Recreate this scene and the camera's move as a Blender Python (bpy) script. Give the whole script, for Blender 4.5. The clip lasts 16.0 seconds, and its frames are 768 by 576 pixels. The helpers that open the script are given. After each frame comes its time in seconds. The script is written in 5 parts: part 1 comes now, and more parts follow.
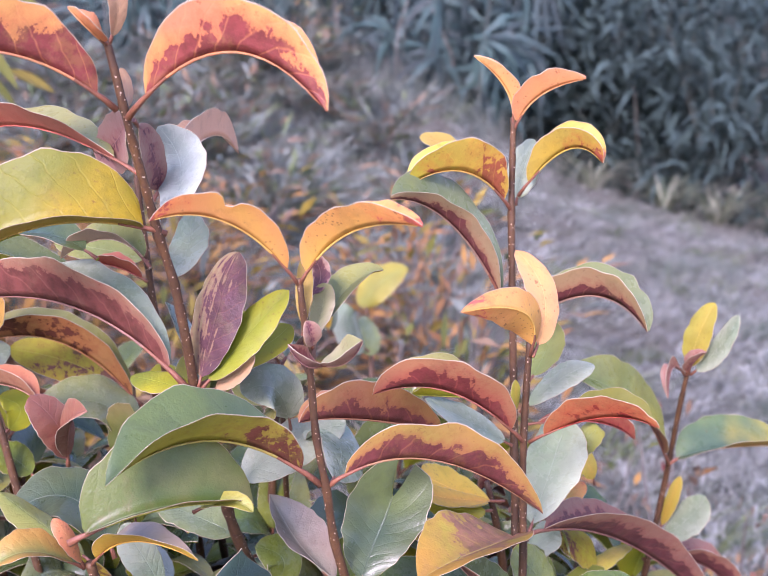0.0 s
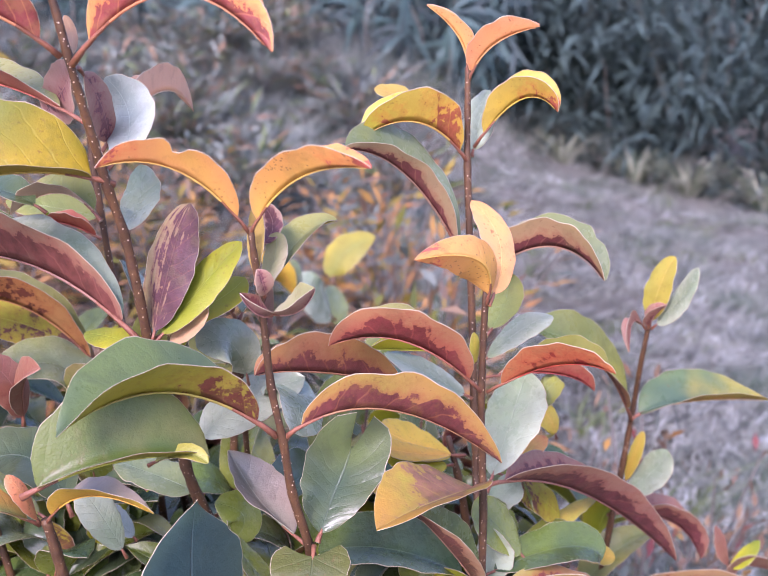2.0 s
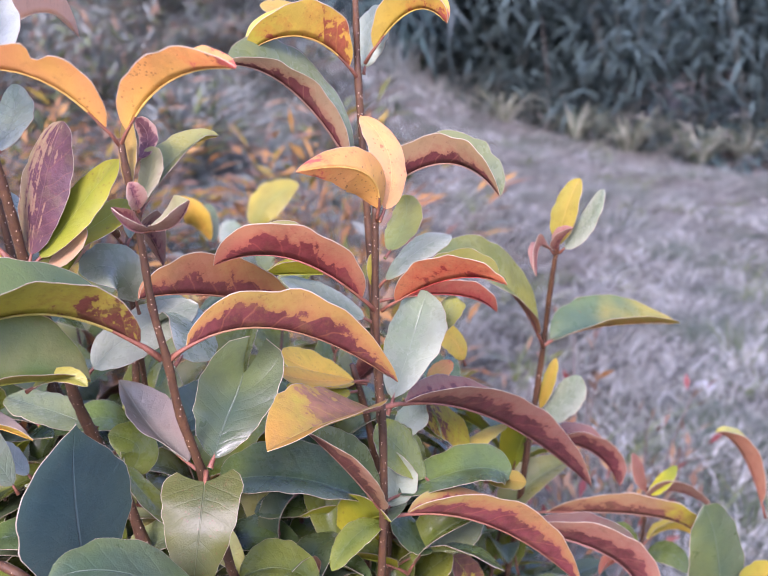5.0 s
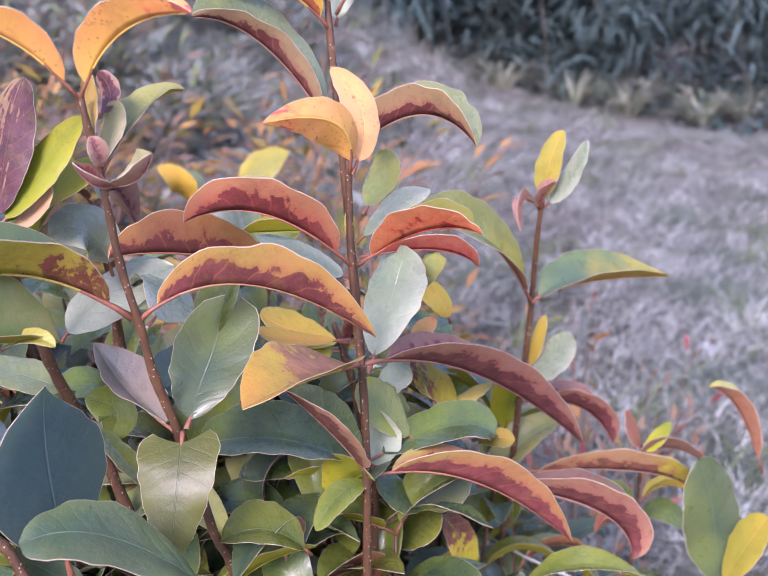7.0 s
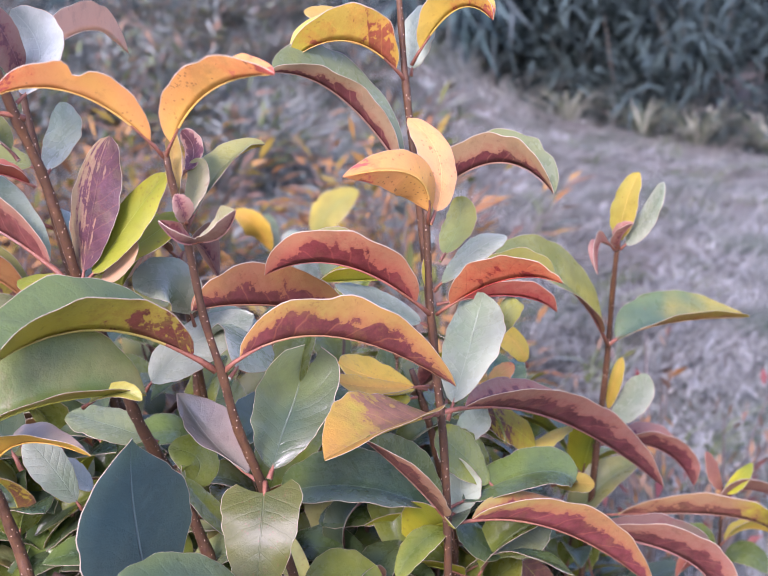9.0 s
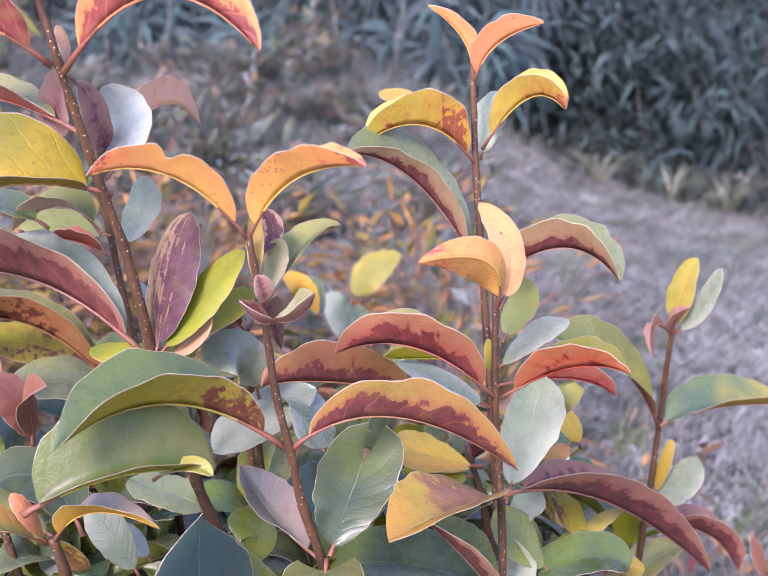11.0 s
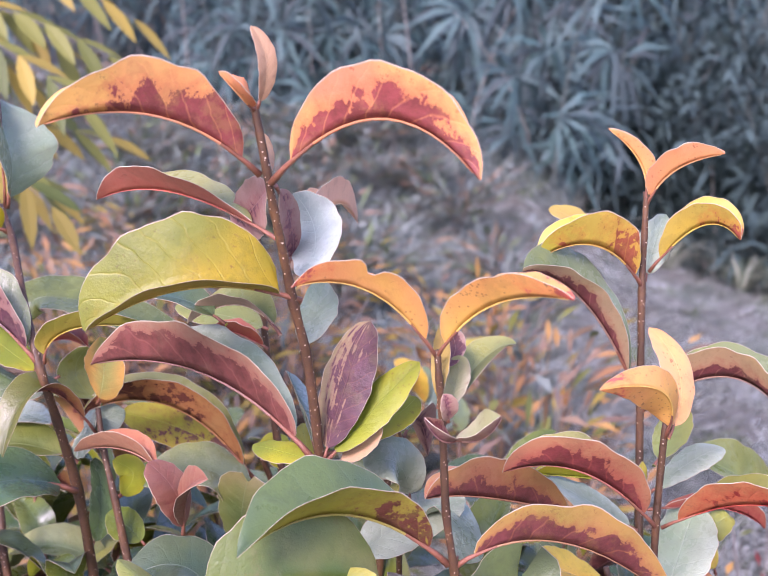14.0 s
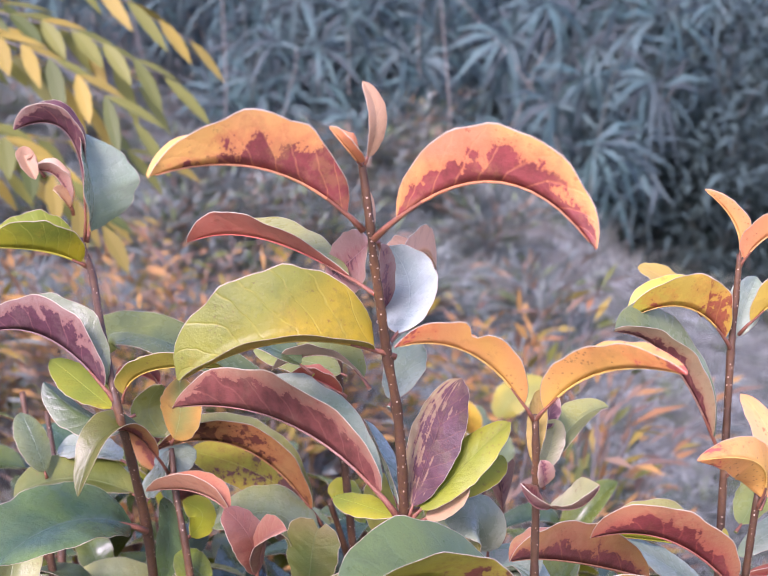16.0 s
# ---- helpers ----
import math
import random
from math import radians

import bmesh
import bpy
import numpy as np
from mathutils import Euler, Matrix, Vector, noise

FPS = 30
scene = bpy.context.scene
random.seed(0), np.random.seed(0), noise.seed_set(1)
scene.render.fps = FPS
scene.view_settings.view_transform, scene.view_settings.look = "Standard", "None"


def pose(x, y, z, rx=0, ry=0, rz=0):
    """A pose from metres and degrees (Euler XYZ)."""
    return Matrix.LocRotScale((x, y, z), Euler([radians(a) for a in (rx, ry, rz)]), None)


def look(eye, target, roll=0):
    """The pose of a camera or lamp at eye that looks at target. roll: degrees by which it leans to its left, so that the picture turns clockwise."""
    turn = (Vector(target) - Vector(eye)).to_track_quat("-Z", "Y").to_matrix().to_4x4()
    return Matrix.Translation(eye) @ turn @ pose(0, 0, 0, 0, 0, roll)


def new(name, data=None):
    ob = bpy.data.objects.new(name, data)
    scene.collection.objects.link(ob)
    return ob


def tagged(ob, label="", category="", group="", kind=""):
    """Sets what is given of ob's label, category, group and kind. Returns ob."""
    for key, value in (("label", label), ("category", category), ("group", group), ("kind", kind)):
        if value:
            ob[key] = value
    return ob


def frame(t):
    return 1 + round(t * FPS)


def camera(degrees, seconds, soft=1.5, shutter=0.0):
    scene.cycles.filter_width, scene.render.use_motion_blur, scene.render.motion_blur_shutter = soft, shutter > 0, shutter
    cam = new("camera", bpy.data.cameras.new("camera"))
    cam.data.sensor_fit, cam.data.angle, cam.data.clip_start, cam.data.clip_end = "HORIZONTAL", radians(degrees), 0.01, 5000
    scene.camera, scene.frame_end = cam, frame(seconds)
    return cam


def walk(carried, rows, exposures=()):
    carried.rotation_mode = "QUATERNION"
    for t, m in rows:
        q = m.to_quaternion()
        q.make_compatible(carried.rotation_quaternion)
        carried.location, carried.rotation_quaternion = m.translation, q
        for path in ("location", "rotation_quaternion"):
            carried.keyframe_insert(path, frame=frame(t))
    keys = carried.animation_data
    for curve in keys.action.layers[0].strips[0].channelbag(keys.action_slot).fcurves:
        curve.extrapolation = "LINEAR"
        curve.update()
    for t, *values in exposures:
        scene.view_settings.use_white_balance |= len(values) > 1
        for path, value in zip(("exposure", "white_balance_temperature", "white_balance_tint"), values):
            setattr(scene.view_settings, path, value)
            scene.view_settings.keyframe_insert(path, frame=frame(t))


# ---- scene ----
cam = camera(37, 16.0, soft=0.6)
cam.data.dof.use_dof = True
cam.data.dof.focus_distance = 0.62
cam.data.dof.aperture_fstop = 14.0


def gaze(eye, yaw, pitch, roll):
    y, p = radians(yaw), radians(pitch)
    ahead = Vector((-math.sin(y) * math.cos(p), math.cos(y) * math.cos(p), math.sin(p)))
    return look(eye, Vector(eye) + ahead, roll)


PATH = [
    (0, gaze((0.00157, 0.00012, 1.25161), 0.117, -12.876, 0.049)),
    (0.5, gaze((0.00625, 0.00017, 1.24591), -0.125, -13.169, -0.142)),
    (1, gaze((0.00704, 0.00061, 1.24130), -0.411, -13.424, -0.332)),
    (1.5, gaze((0.00644, 0.00230, 1.23677), -0.749, -13.671, -0.495)),
    (2, gaze((0.01240, 0.00044, 1.23499), -1.174, -13.900, -0.545)),
    (2.5, gaze((0.02035, -0.00074, 1.23211), -1.704, -14.090, -0.609)),
    (3, gaze((0.02684, 0.00133, 1.22567), -2.248, -14.341, -0.635)),
    (3.5, gaze((0.02941, 0.00372, 1.22053), -2.730, -14.628, -0.820)),
    (4, gaze((0.03114, 0.00626, 1.21464), -3.166, -14.979, -1.002)),
    (4.5, gaze((0.03755, 0.00538, 1.20917), -3.477, -15.284, -1.248)),
    (5, gaze((0.04510, 0.00660, 1.20480), -3.756, -15.650, -1.549)),
    (5.2, gaze((0.04868, 0.00761, 1.20184), -3.845, -15.753, -1.783)),
    (7.3, gaze((0.06359, 0.01527, 1.18895), -3.109, -16.981, -3.397)),
    (7.5, gaze((0.06533, 0.01598, 1.18820), -2.753, -16.939, -3.547)),
    (8, gaze((0.06629, 0.01458, 1.19203), -1.757, -16.530, -4.052)),
    (8.5, gaze((0.06206, 0.01402, 1.19565), -0.793, -15.852, -4.400)),
    (9, gaze((0.05515, 0.01422, 1.20101), -0.076, -15.152, -4.640)),
    (9.2, gaze((0.05323, 0.01237, 1.20466), 0.127, -14.852, -4.613)),
    (11.3, gaze((0.02445, 0.01022, 1.22179), 1.027, -12.233, -2.306)),
    (11.5, gaze((0.02002, 0.00906, 1.22324), 1.166, -12.036, -2.024)),
    (12, gaze((0.00802, 0.00694, 1.23142), 1.626, -11.285, -0.682)),
    (12.5, gaze((-0.00024, 0.00674, 1.23734), 2.172, -10.565, -0.211)),
    (13, gaze((-0.01001, 0.00786, 1.24114), 2.723, -9.966, 0.132)),
    (13.5, gaze((-0.02392, 0.01165, 1.24371), 3.205, -9.547, 0.545)),
    (14, gaze((-0.03419, 0.01163, 1.24778), 3.514, -9.236, 0.954)),
    (14.5, gaze((-0.04294, 0.01062, 1.25276), 3.796, -8.840, 1.347)),
    (15, gaze((-0.05282, 0.01140, 1.25722), 4.096, -8.532, 1.959)),
    (15.5, gaze((-0.06228, 0.01583, 1.26040), 4.436, -8.390, 2.504)),
    (16, gaze((-0.07153, 0.01942, 1.26436), 4.777, -8.350, 3.004)),
]
walk(cam, PATH, [(0.0, 1.25, 6010, 43.0), (16.0, 1.25, 6010, 43.0)])

# ---- daylight: overcast, soft light from above and behind the viewer ----
world = bpy.data.worlds.new("overcast_sky")
scene.world = world
world.use_nodes = True
wn = world.node_tree
sky = wn.nodes.new("ShaderNodeTexSky")
sky.sky_type = "NISHITA"
sky.sun_disc = False
sky.sun_elevation = radians(38)
sky.sun_rotation = radians(200)
sky.dust_density = 1.0
wn.links.new(sky.outputs["Color"], wn.nodes["Background"].inputs["Color"])
wn.nodes["Background"].inputs["Strength"].default_value = 0.21
sun_data = bpy.data.lights.new("sun", "SUN")
sun_data.energy, sun_data.angle, sun_data.color = 2.6, radians(18), (1.0, 0.96, 0.92)
sun = new("sun", sun_data)
sun.matrix_world = look((-1.6, -4.0, 4.4), (0, 0.6, 1.0))

# ---- materials ----
def nodes_of(name):
    m = bpy.data.materials.new(name)
    m.use_nodes = True
    m.node_tree.nodes.clear()
    return m, m.node_tree


def node(tree, kind, **sets):
    n = tree.nodes.new(kind)
    for key, value in sets.items():
        setattr(n, key, value)
    return n


def calc(tree, op, a, b=0.5, clamp=False):
    n = node(tree, "ShaderNodeMath", operation=op, use_clamp=clamp)
    for i, v in enumerate((a, b)):
        if isinstance(v, (int, float)):
            n.inputs[i].default_value = v
        else:
            tree.links.new(v, n.inputs[i])
    return n.outputs[0]


def blend(tree, fac, a, b):
    n = node(tree, "ShaderNodeMix", data_type="RGBA")
    for i, v in ((0, fac), (6, a), (7, b)):
        if isinstance(v, (int, float)):
            n.inputs[i].default_value = v
        elif isinstance(v, tuple):
            n.inputs[i].default_value = (*v, 1)
        else:
            tree.links.new(v, n.inputs[i])
    return n.outputs[2]


def step(tree, v, lo, hi):
    n = node(tree, "ShaderNodeMapRange", interpolation_type="SMOOTHSTEP")
    tree.links.new(v, n.inputs[0])
    n.inputs[1].default_value, n.inputs[2].default_value = lo, hi
    return n.outputs[0]


def grain(tree, coords, scale, detail=4, rough=0.6):
    n = node(tree, "ShaderNodeTexNoise")
    tree.links.new(coords, n.inputs["Vector"])
    n.inputs["Scale"].default_value, n.inputs["Detail"].default_value, n.inputs["Roughness"].default_value = scale, detail, rough
    return n.outputs["Fac"]


def finish(tree, colour, rough, bump_from=None, bump=0.2, distance=0.001, through_light=0.0, spec=0.5, coat=0.0):
    p = node(tree, "ShaderNodeBsdfPrincipled")
    out = node(tree, "ShaderNodeOutputMaterial")
    for key, v in (("Base Color", colour), ("Roughness", rough)):
        if isinstance(v, tuple):
            p.inputs[key].default_value = (*v, 1)
        elif isinstance(v, (int, float)):
            p.inputs[key].default_value = v
        else:
            tree.links.new(v, p.inputs[key])
    p.inputs["Specular IOR Level"].default_value = spec
    p.inputs["Coat Weight"].default_value = coat
    p.inputs["Coat Roughness"].default_value = 0.24
    if bump_from is not None:
        b = node(tree, "ShaderNodeBump")
        b.inputs["Strength"].default_value, b.inputs["Distance"].default_value = bump, distance
        tree.links.new(bump_from, b.inputs["Height"])
        tree.links.new(b.outputs[0], p.inputs["Normal"])
    last = p.outputs[0]
    if through_light:
        tr = node(tree, "ShaderNodeBsdfTranslucent")
        if isinstance(colour, tuple):
            tr.inputs["Color"].default_value = (*colour, 1)
        else:
            tree.links.new(colour, tr.inputs["Color"])
        mix = node(tree, "ShaderNodeMixShader")
        mix.inputs[0].default_value = through_light
        tree.links.new(last, mix.inputs[1])
        tree.links.new(tr.outputs[0], mix.inputs[2])
        last = mix.outputs[0]
    tree.links.new(last, out.inputs["Surface"])


SKINS = {}


def skin(name, base, second, blotch=None, amount=0.0, across=0.0, along=0.0, rough=0.45, vein=0.25, pale=None, specks=0.28, streak=0.0, coat=0.0, glow=0.3, tint=None, tip=0.0, lop=0.0):
    """One side of a leaf. u runs from margin to margin, v from stalk to tip. blotch: the colour of ragged patches, which lie towards the midrib (across) and the stalk (along)."""
    m, tree = nodes_of("leaf_" + name)
    uv = node(tree, "ShaderNodeUVMap", uv_map="blade")
    sep = node(tree, "ShaderNodeSeparateXYZ")
    tree.links.new(uv.outputs[0], sep.inputs[0])
    u, v = sep.outputs[0], sep.outputs[1]
    a = calc(tree, "ABSOLUTE", calc(tree, "SUBTRACT", calc(tree, "MULTIPLY", u, 2.0), 1.0), 0)
    spot = node(tree, "ShaderNodeTexCoord").outputs["Object"]
    rnd = node(tree, "ShaderNodeObjectInfo").outputs["Random"]
    shift = node(tree, "ShaderNodeVectorMath", operation="ADD")
    comb = node(tree, "ShaderNodeCombineXYZ")
    tree.links.new(calc(tree, "MULTIPLY", rnd, 7.0), comb.inputs[0])
    tree.links.new(spot, shift.inputs[0])
    tree.links.new(comb.outputs[0], shift.inputs[1])
    pos = shift.outputs[0]
    wide = grain(tree, pos, 28, 3)
    fine = grain(tree, pos, 95, 6, 0.66)
    tiny = grain(tree, pos, 900, 3)
    # broad drift of colour towards the margin and along the blade
    drift = calc(tree, "ADD", calc(tree, "MULTIPLY", a, 0.35), calc(tree, "MULTIPLY", wide, 0.9))
    col = blend(tree, step(tree, drift, 0.35, 0.85), base, second)
    # a third colour in broad soft patches, more of it towards the tip where asked
    if tint:
        broad = grain(tree, pos, 17, 2, 0.5)
        where = calc(tree, "ADD", broad, calc(tree, "MULTIPLY", calc(tree, "SUBTRACT", v, 0.5), tip))
        col = blend(tree, step(tree, where, 0.44, 0.72), col, tint)
    # lateral veins, and the fields of the blade between them
    run = calc(tree, "ADD", calc(tree, "SUBTRACT", calc(tree, "MULTIPLY", v, 8.0), calc(tree, "MULTIPLY", a, 1.5)), calc(tree, "MULTIPLY", wide, 1.6))
    lat = calc(tree, "PINGPONG", run, 0.5)
    vfac = calc(tree, "SUBTRACT", 1.0, step(tree, lat, 0.0, 0.075))
    mid = calc(tree, "SUBTRACT", 1.0, step(tree, a, 0.006, 0.028))
    light = tuple(min(0.9, c * 1.25 + 0.05) for c in base) if pale is None else pale
    if blotch:
        half = calc(tree, "GREATER_THAN", u, 0.5)
        field = node(tree, "ShaderNodeTexWhiteNoise", noise_dimensions="1D")
        tree.links.new(calc(tree, "ADD", calc(tree, "FLOOR", run, 0), calc(tree, "ADD", calc(tree, "MULTIPLY", half, 37.0), calc(tree, "MULTIPLY", rnd, 91.0))), field.inputs["W"])
        place_on = node(tree, "ShaderNodeCombineXYZ")
        tree.links.new(calc(tree, "ADD", calc(tree, "MULTIPLY", v, 15.0), calc(tree, "MULTIPLY", rnd, 40.0)), place_on.inputs[0])
        tree.links.new(calc(tree, "MULTIPLY", a, 2.4), place_on.inputs[1])
        tree.links.new(calc(tree, "MULTIPLY", half, 9.0), place_on.inputs[2])
        fray = grain(tree, place_on.outputs[0], 1.0, 4, 0.65)
        f = calc(tree, "ADD", calc(tree, "MULTIPLY", calc(tree, "SUBTRACT", 1.0, a), across), calc(tree, "MULTIPLY", calc(tree, "SUBTRACT", 1.0, v), along))
        for part_of, weight in ((fine, 0.7), (wide, 0.8), (fray, 0.9), (field.outputs["Value"], 0.16)):
            f = calc(tree, "ADD", f, calc(tree, "MULTIPLY", calc(tree, "SUBTRACT", part_of, 0.5), weight))
        if streak:
            lines = node(tree, "ShaderNodeTexNoise")
            lines.inputs["Scale"].default_value, lines.inputs["Detail"].default_value = 4.0, 4
            sc = node(tree, "ShaderNodeVectorMath", operation="MULTIPLY")
            tree.links.new(uv.outputs[0], sc.inputs[0])
            sc.inputs[1].default_value = (3.2, 0.9, 1)
            tree.links.new(sc.outputs[0], lines.inputs["Vector"])
            f = calc(tree, "ADD", f, calc(tree, "MULTIPLY", calc(tree, "SUBTRACT", lines.outputs["Fac"], 0.5), streak))
        if lop:
            f = calc(tree, "ADD", f, calc(tree, "MULTIPLY", calc(tree, "SUBTRACT", u, 0.5), lop))
        f = calc(tree, "ADD", f, amount)
        # a reddened fringe, then the dark patch with its crisp ragged edge
        fringe = (min(0.8, base[0] * 0.62 + blotch[0] * 0.55), base[1] * 0.45 + blotch[1] * 0.5, base[2] * 0.4 + blotch[2] * 0.5)
        col = blend(tree, calc(tree, "MULTIPLY", step(tree, f, 0.14, 0.52), 0.62), col, fringe)
        mask = step(tree, f, 0.465, 0.535)
        dark = blend(tree, step(tree, fine, 0.34, 0.66), tuple(c * 0.62 for c in blotch), tuple(c * 1.12 for c in blotch))
        dark = blend(tree, calc(tree, "MULTIPLY", vfac, 0.35), dark, fringe)
        col = blend(tree, calc(tree, "MULTIPLY", mask, 0.95), col, dark)
    col = blend(tree, calc(tree, "MULTIPLY", calc(tree, "MULTIPLY", vfac, vein * 0.30), step(tree, fine, 0.3, 0.6)), col, light)
    if specks:
        cell = node(tree, "ShaderNodeTexVoronoi")
        cell.inputs["Scale"].default_value = 330
        tree.links.new(pos, cell.inputs["Vector"])
        dot = calc(tree, "MULTIPLY", calc(tree, "SUBTRACT", 1.0, step(tree, cell.outputs["Distance"], 0.10, 0.26)), step(tree, wide, 0.42, 0.6))
        col = blend(tree, calc(tree, "MULTIPLY", dot, specks), col, (0.22, 0.06, 0.03))
        # ragged brown blemishes, commoner near the margin
        flaw = calc(tree, "ADD", grain(tree, pos, 150, 5, 0.7), calc(tree, "MULTIPLY", a, 0.07))
        col = blend(tree, calc(tree, "MULTIPLY", step(tree, flaw, 0.66, 0.72), min(0.6, specks * 1.2)), col, (0.17, 0.07, 0.035))
    col = blend(tree, calc(tree, "MULTIPLY", mid, 0.5), col, light)
    mottle = grain(tree, pos, 62, 5, 0.7)
    col = blend(tree, calc(tree, "MULTIPLY", step(tree, mottle, 0.50, 0.64), 0.30), col, tuple(c * 0.62 for c in second))
    # a little difference from leaf to leaf
    hsv = node(tree, "ShaderNodeHueSaturation")
    tree.links.new(col, hsv.inputs["Color"])
    tree.links.new(calc(tree, "ADD", calc(tree, "MULTIPLY", rnd, 0.25), 0.88), hsv.inputs["Value"])
    tree.links.new(calc(tree, "ADD", calc(tree, "MULTIPLY", rnd, 0.02), 0.49), hsv.inputs["Hue"])
    relief = calc(tree, "SUBTRACT", calc(tree, "ADD", calc(tree, "ADD", calc(tree, "MULTIPLY", wide, 0.9), calc(tree, "MULTIPLY", mottle, 0.9)), calc(tree, "ADD", calc(tree, "MULTIPLY", tiny, 0.15), calc(tree, "MULTIPLY", step(tree, lat, 0.0, 0.35), 0.06))), calc(tree, "MULTIPLY", calc(tree, "MAXIMUM", calc(tree, "MULTIPLY", vfac, vein * 0.45), mid), 0.3))
    gloss = calc(tree, "ADD", calc(tree, "ADD", calc(tree, "MULTIPLY", fine, 0.25), calc(tree, "MULTIPLY", mottle, 0.3)), rough - 0.27)
    finish(tree, hsv.outputs[0], gloss, relief, 0.55, 0.0020, glow, 0.5, coat)
    SKINS[name] = m


# undersides and upper sides: (colour, colour towards the margin, blotch ...)
skin("ember", (0.66, 0.26, 0.09), (0.68, 0.32, 0.11), (0.27, 0.050, 0.058), 0.20, 0.75, -0.12, vein=0.6, specks=0.4, tint=(0.64, 0.22, 0.12))
skin("emberstalk", (0.68, 0.28, 0.11), (0.70, 0.35, 0.12), (0.26, 0.050, 0.060), -0.10, 0.50, 0.72, vein=0.5, specks=0.6, tint=(0.70, 0.38, 0.11), tip=0.5)
skin("gold", (0.80, 0.50, 0.10), (0.80, 0.43, 0.12), (0.60, 0.14, 0.10), 0.58, -0.1, -1.0, specks=0.6, vein=0.06, glow=0.35, tint=(0.80, 0.41, 0.13), tip=0.35)
skin("peach", (0.80, 0.40, 0.13), (0.78, 0.34, 0.14), (0.4, 0.1, 0.05), -0.35, 0.1, 0, specks=0.5, vein=0.1)
skin("petal", (0.60, 0.38, 0.21), (0.56, 0.34, 0.19), (0.40, 0.14, 0.10), -0.1, 0, 0.2, vein=0.15, glow=0.45, specks=0.15)
skin("rosepale", (0.80, 0.58, 0.43), (0.76, 0.55, 0.40), (0.52, 0.13, 0.11), -0.10, 0.35, -0.55, vein=0.15, glow=0.5, specks=0.1)
skin("rosemauve", (0.42, 0.23, 0.19), (0.50, 0.31, 0.23), (0.22, 0.08, 0.10), 0.10, 0.5, -0.1, glow=0.4, specks=0.1)
skin("mauve", (0.35, 0.175, 0.125), (0.37, 0.21, 0.125), (0.20, 0.060, 0.050), 0.14, 1.0, 0.06, glow=0.35, tint=(0.33, 0.14, 0.105))
skin("mauvetan", (0.42, 0.25, 0.15), (0.40, 0.28, 0.15), (0.17, 0.045, 0.05), -0.20, 1.1, 0.04, glow=0.35)
skin("plumsplit", (0.36, 0.22, 0.17), (0.38, 0.26, 0.20), (0.12, 0.042, 0.055), 0.20, 0.70, 0.12)
skin("oliveleaf", (0.10, 0.118, 0.022), (0.15, 0.158, 0.03), (0.30, 0.18, 0.10), -0.2, 0.2, 0.0, vein=0.2, rough=0.36, coat=0.05, tint=(0.20, 0.19, 0.03))
skin("dullgreen", (0.068, 0.105, 0.018), (0.110, 0.138, 0.025), (0.22, 0.15, 0.09), -0.16, 0.25, 0.10, vein=0.25, rough=0.42, coat=0.08, glow=0.25, specks=0.1, tint=(0.21, 0.18, 0.06), tip=0.3)
skin("olivemauve", (0.44, 0.27, 0.14), (0.40, 0.29, 0.13), (0.15, 0.038, 0.038), -0.14, 1.1, 0.0, tint=(0.48, 0.26, 0.14))
skin("plum", (0.30, 0.21, 0.12), (0.34, 0.27, 0.12), (0.120, 0.042, 0.052), 0.68, 0.10, -0.10, streak=1.6, lop=0.9, pale=(0.20, 0.10, 0.085), vein=0.1)
skin("plumtan", (0.44, 0.23, 0.15), (0.44, 0.24, 0.14), (0.18, 0.055, 0.052), 0.06, 1.05, -0.04, tint=(0.40, 0.20, 0.14))
skin("char", (0.54, 0.27, 0.095), (0.52, 0.25, 0.08), (0.15, 0.04, 0.03), 0.50, 0.05, -0.1, glow=0.4)
skin("russet", (0.46, 0.22, 0.085), (0.48, 0.26, 0.08), (0.21, 0.060, 0.056), 0.06, 0.75, -0.06, tint=(0.46, 0.21, 0.12))
skin("russetplum", (0.40, 0.19, 0.070), (0.41, 0.22, 0.062), (0.15, 0.034, 0.040), -0.08, 1.05, 0.12, specks=0.4, tint=(0.34, 0.23, 0.055), tip=0.2)
skin("redblotch", (0.50, 0.18, 0.10), (0.50, 0.24, 0.11), (0.23, 0.052, 0.048), 0.0, 0.85, 0.06, tint=(0.52, 0.25, 0.12))
skin("browndull", (0.20, 0.11, 0.075), (0.22, 0.13, 0.08), (0.12, 0.05, 0.045), 0.12, 0.2, 0.1, tint=(0.17, 0.13, 0.06))
skin("redmauve", (0.44, 0.19, 0.09), (0.42, 0.22, 0.08), (0.21, 0.048, 0.053), 0.10, 1.05, -0.06, tint=(0.38, 0.30, 0.08), tip=-0.6)
skin("brick", (0.42, 0.10, 0.065), (0.46, 0.17, 0.09), (0.24, 0.035, 0.03), 0.02, 0.3, 0.1, glow=0.4)
skin("redsmall", (0.60, 0.17, 0.11), (0.56, 0.20, 0.13), (0.36, 0.07, 0.06), 0.0, 0.2, 0.0, glow=0.4)
skin("scarlet", (0.56, 0.13, 0.06), (0.54, 0.20, 0.08), (0.24, 0.022, 0.02), 0.14, 0.15, 0.0, vein=0.5, pale=(0.35, 0.04, 0.03))
skin("scarletdull", (0.25, 0.105, 0.062), (0.31, 0.145, 0.085), (0.15, 0.042, 0.038), 0.12, 0.1, 0.1, vein=0.5, glow=0.2)
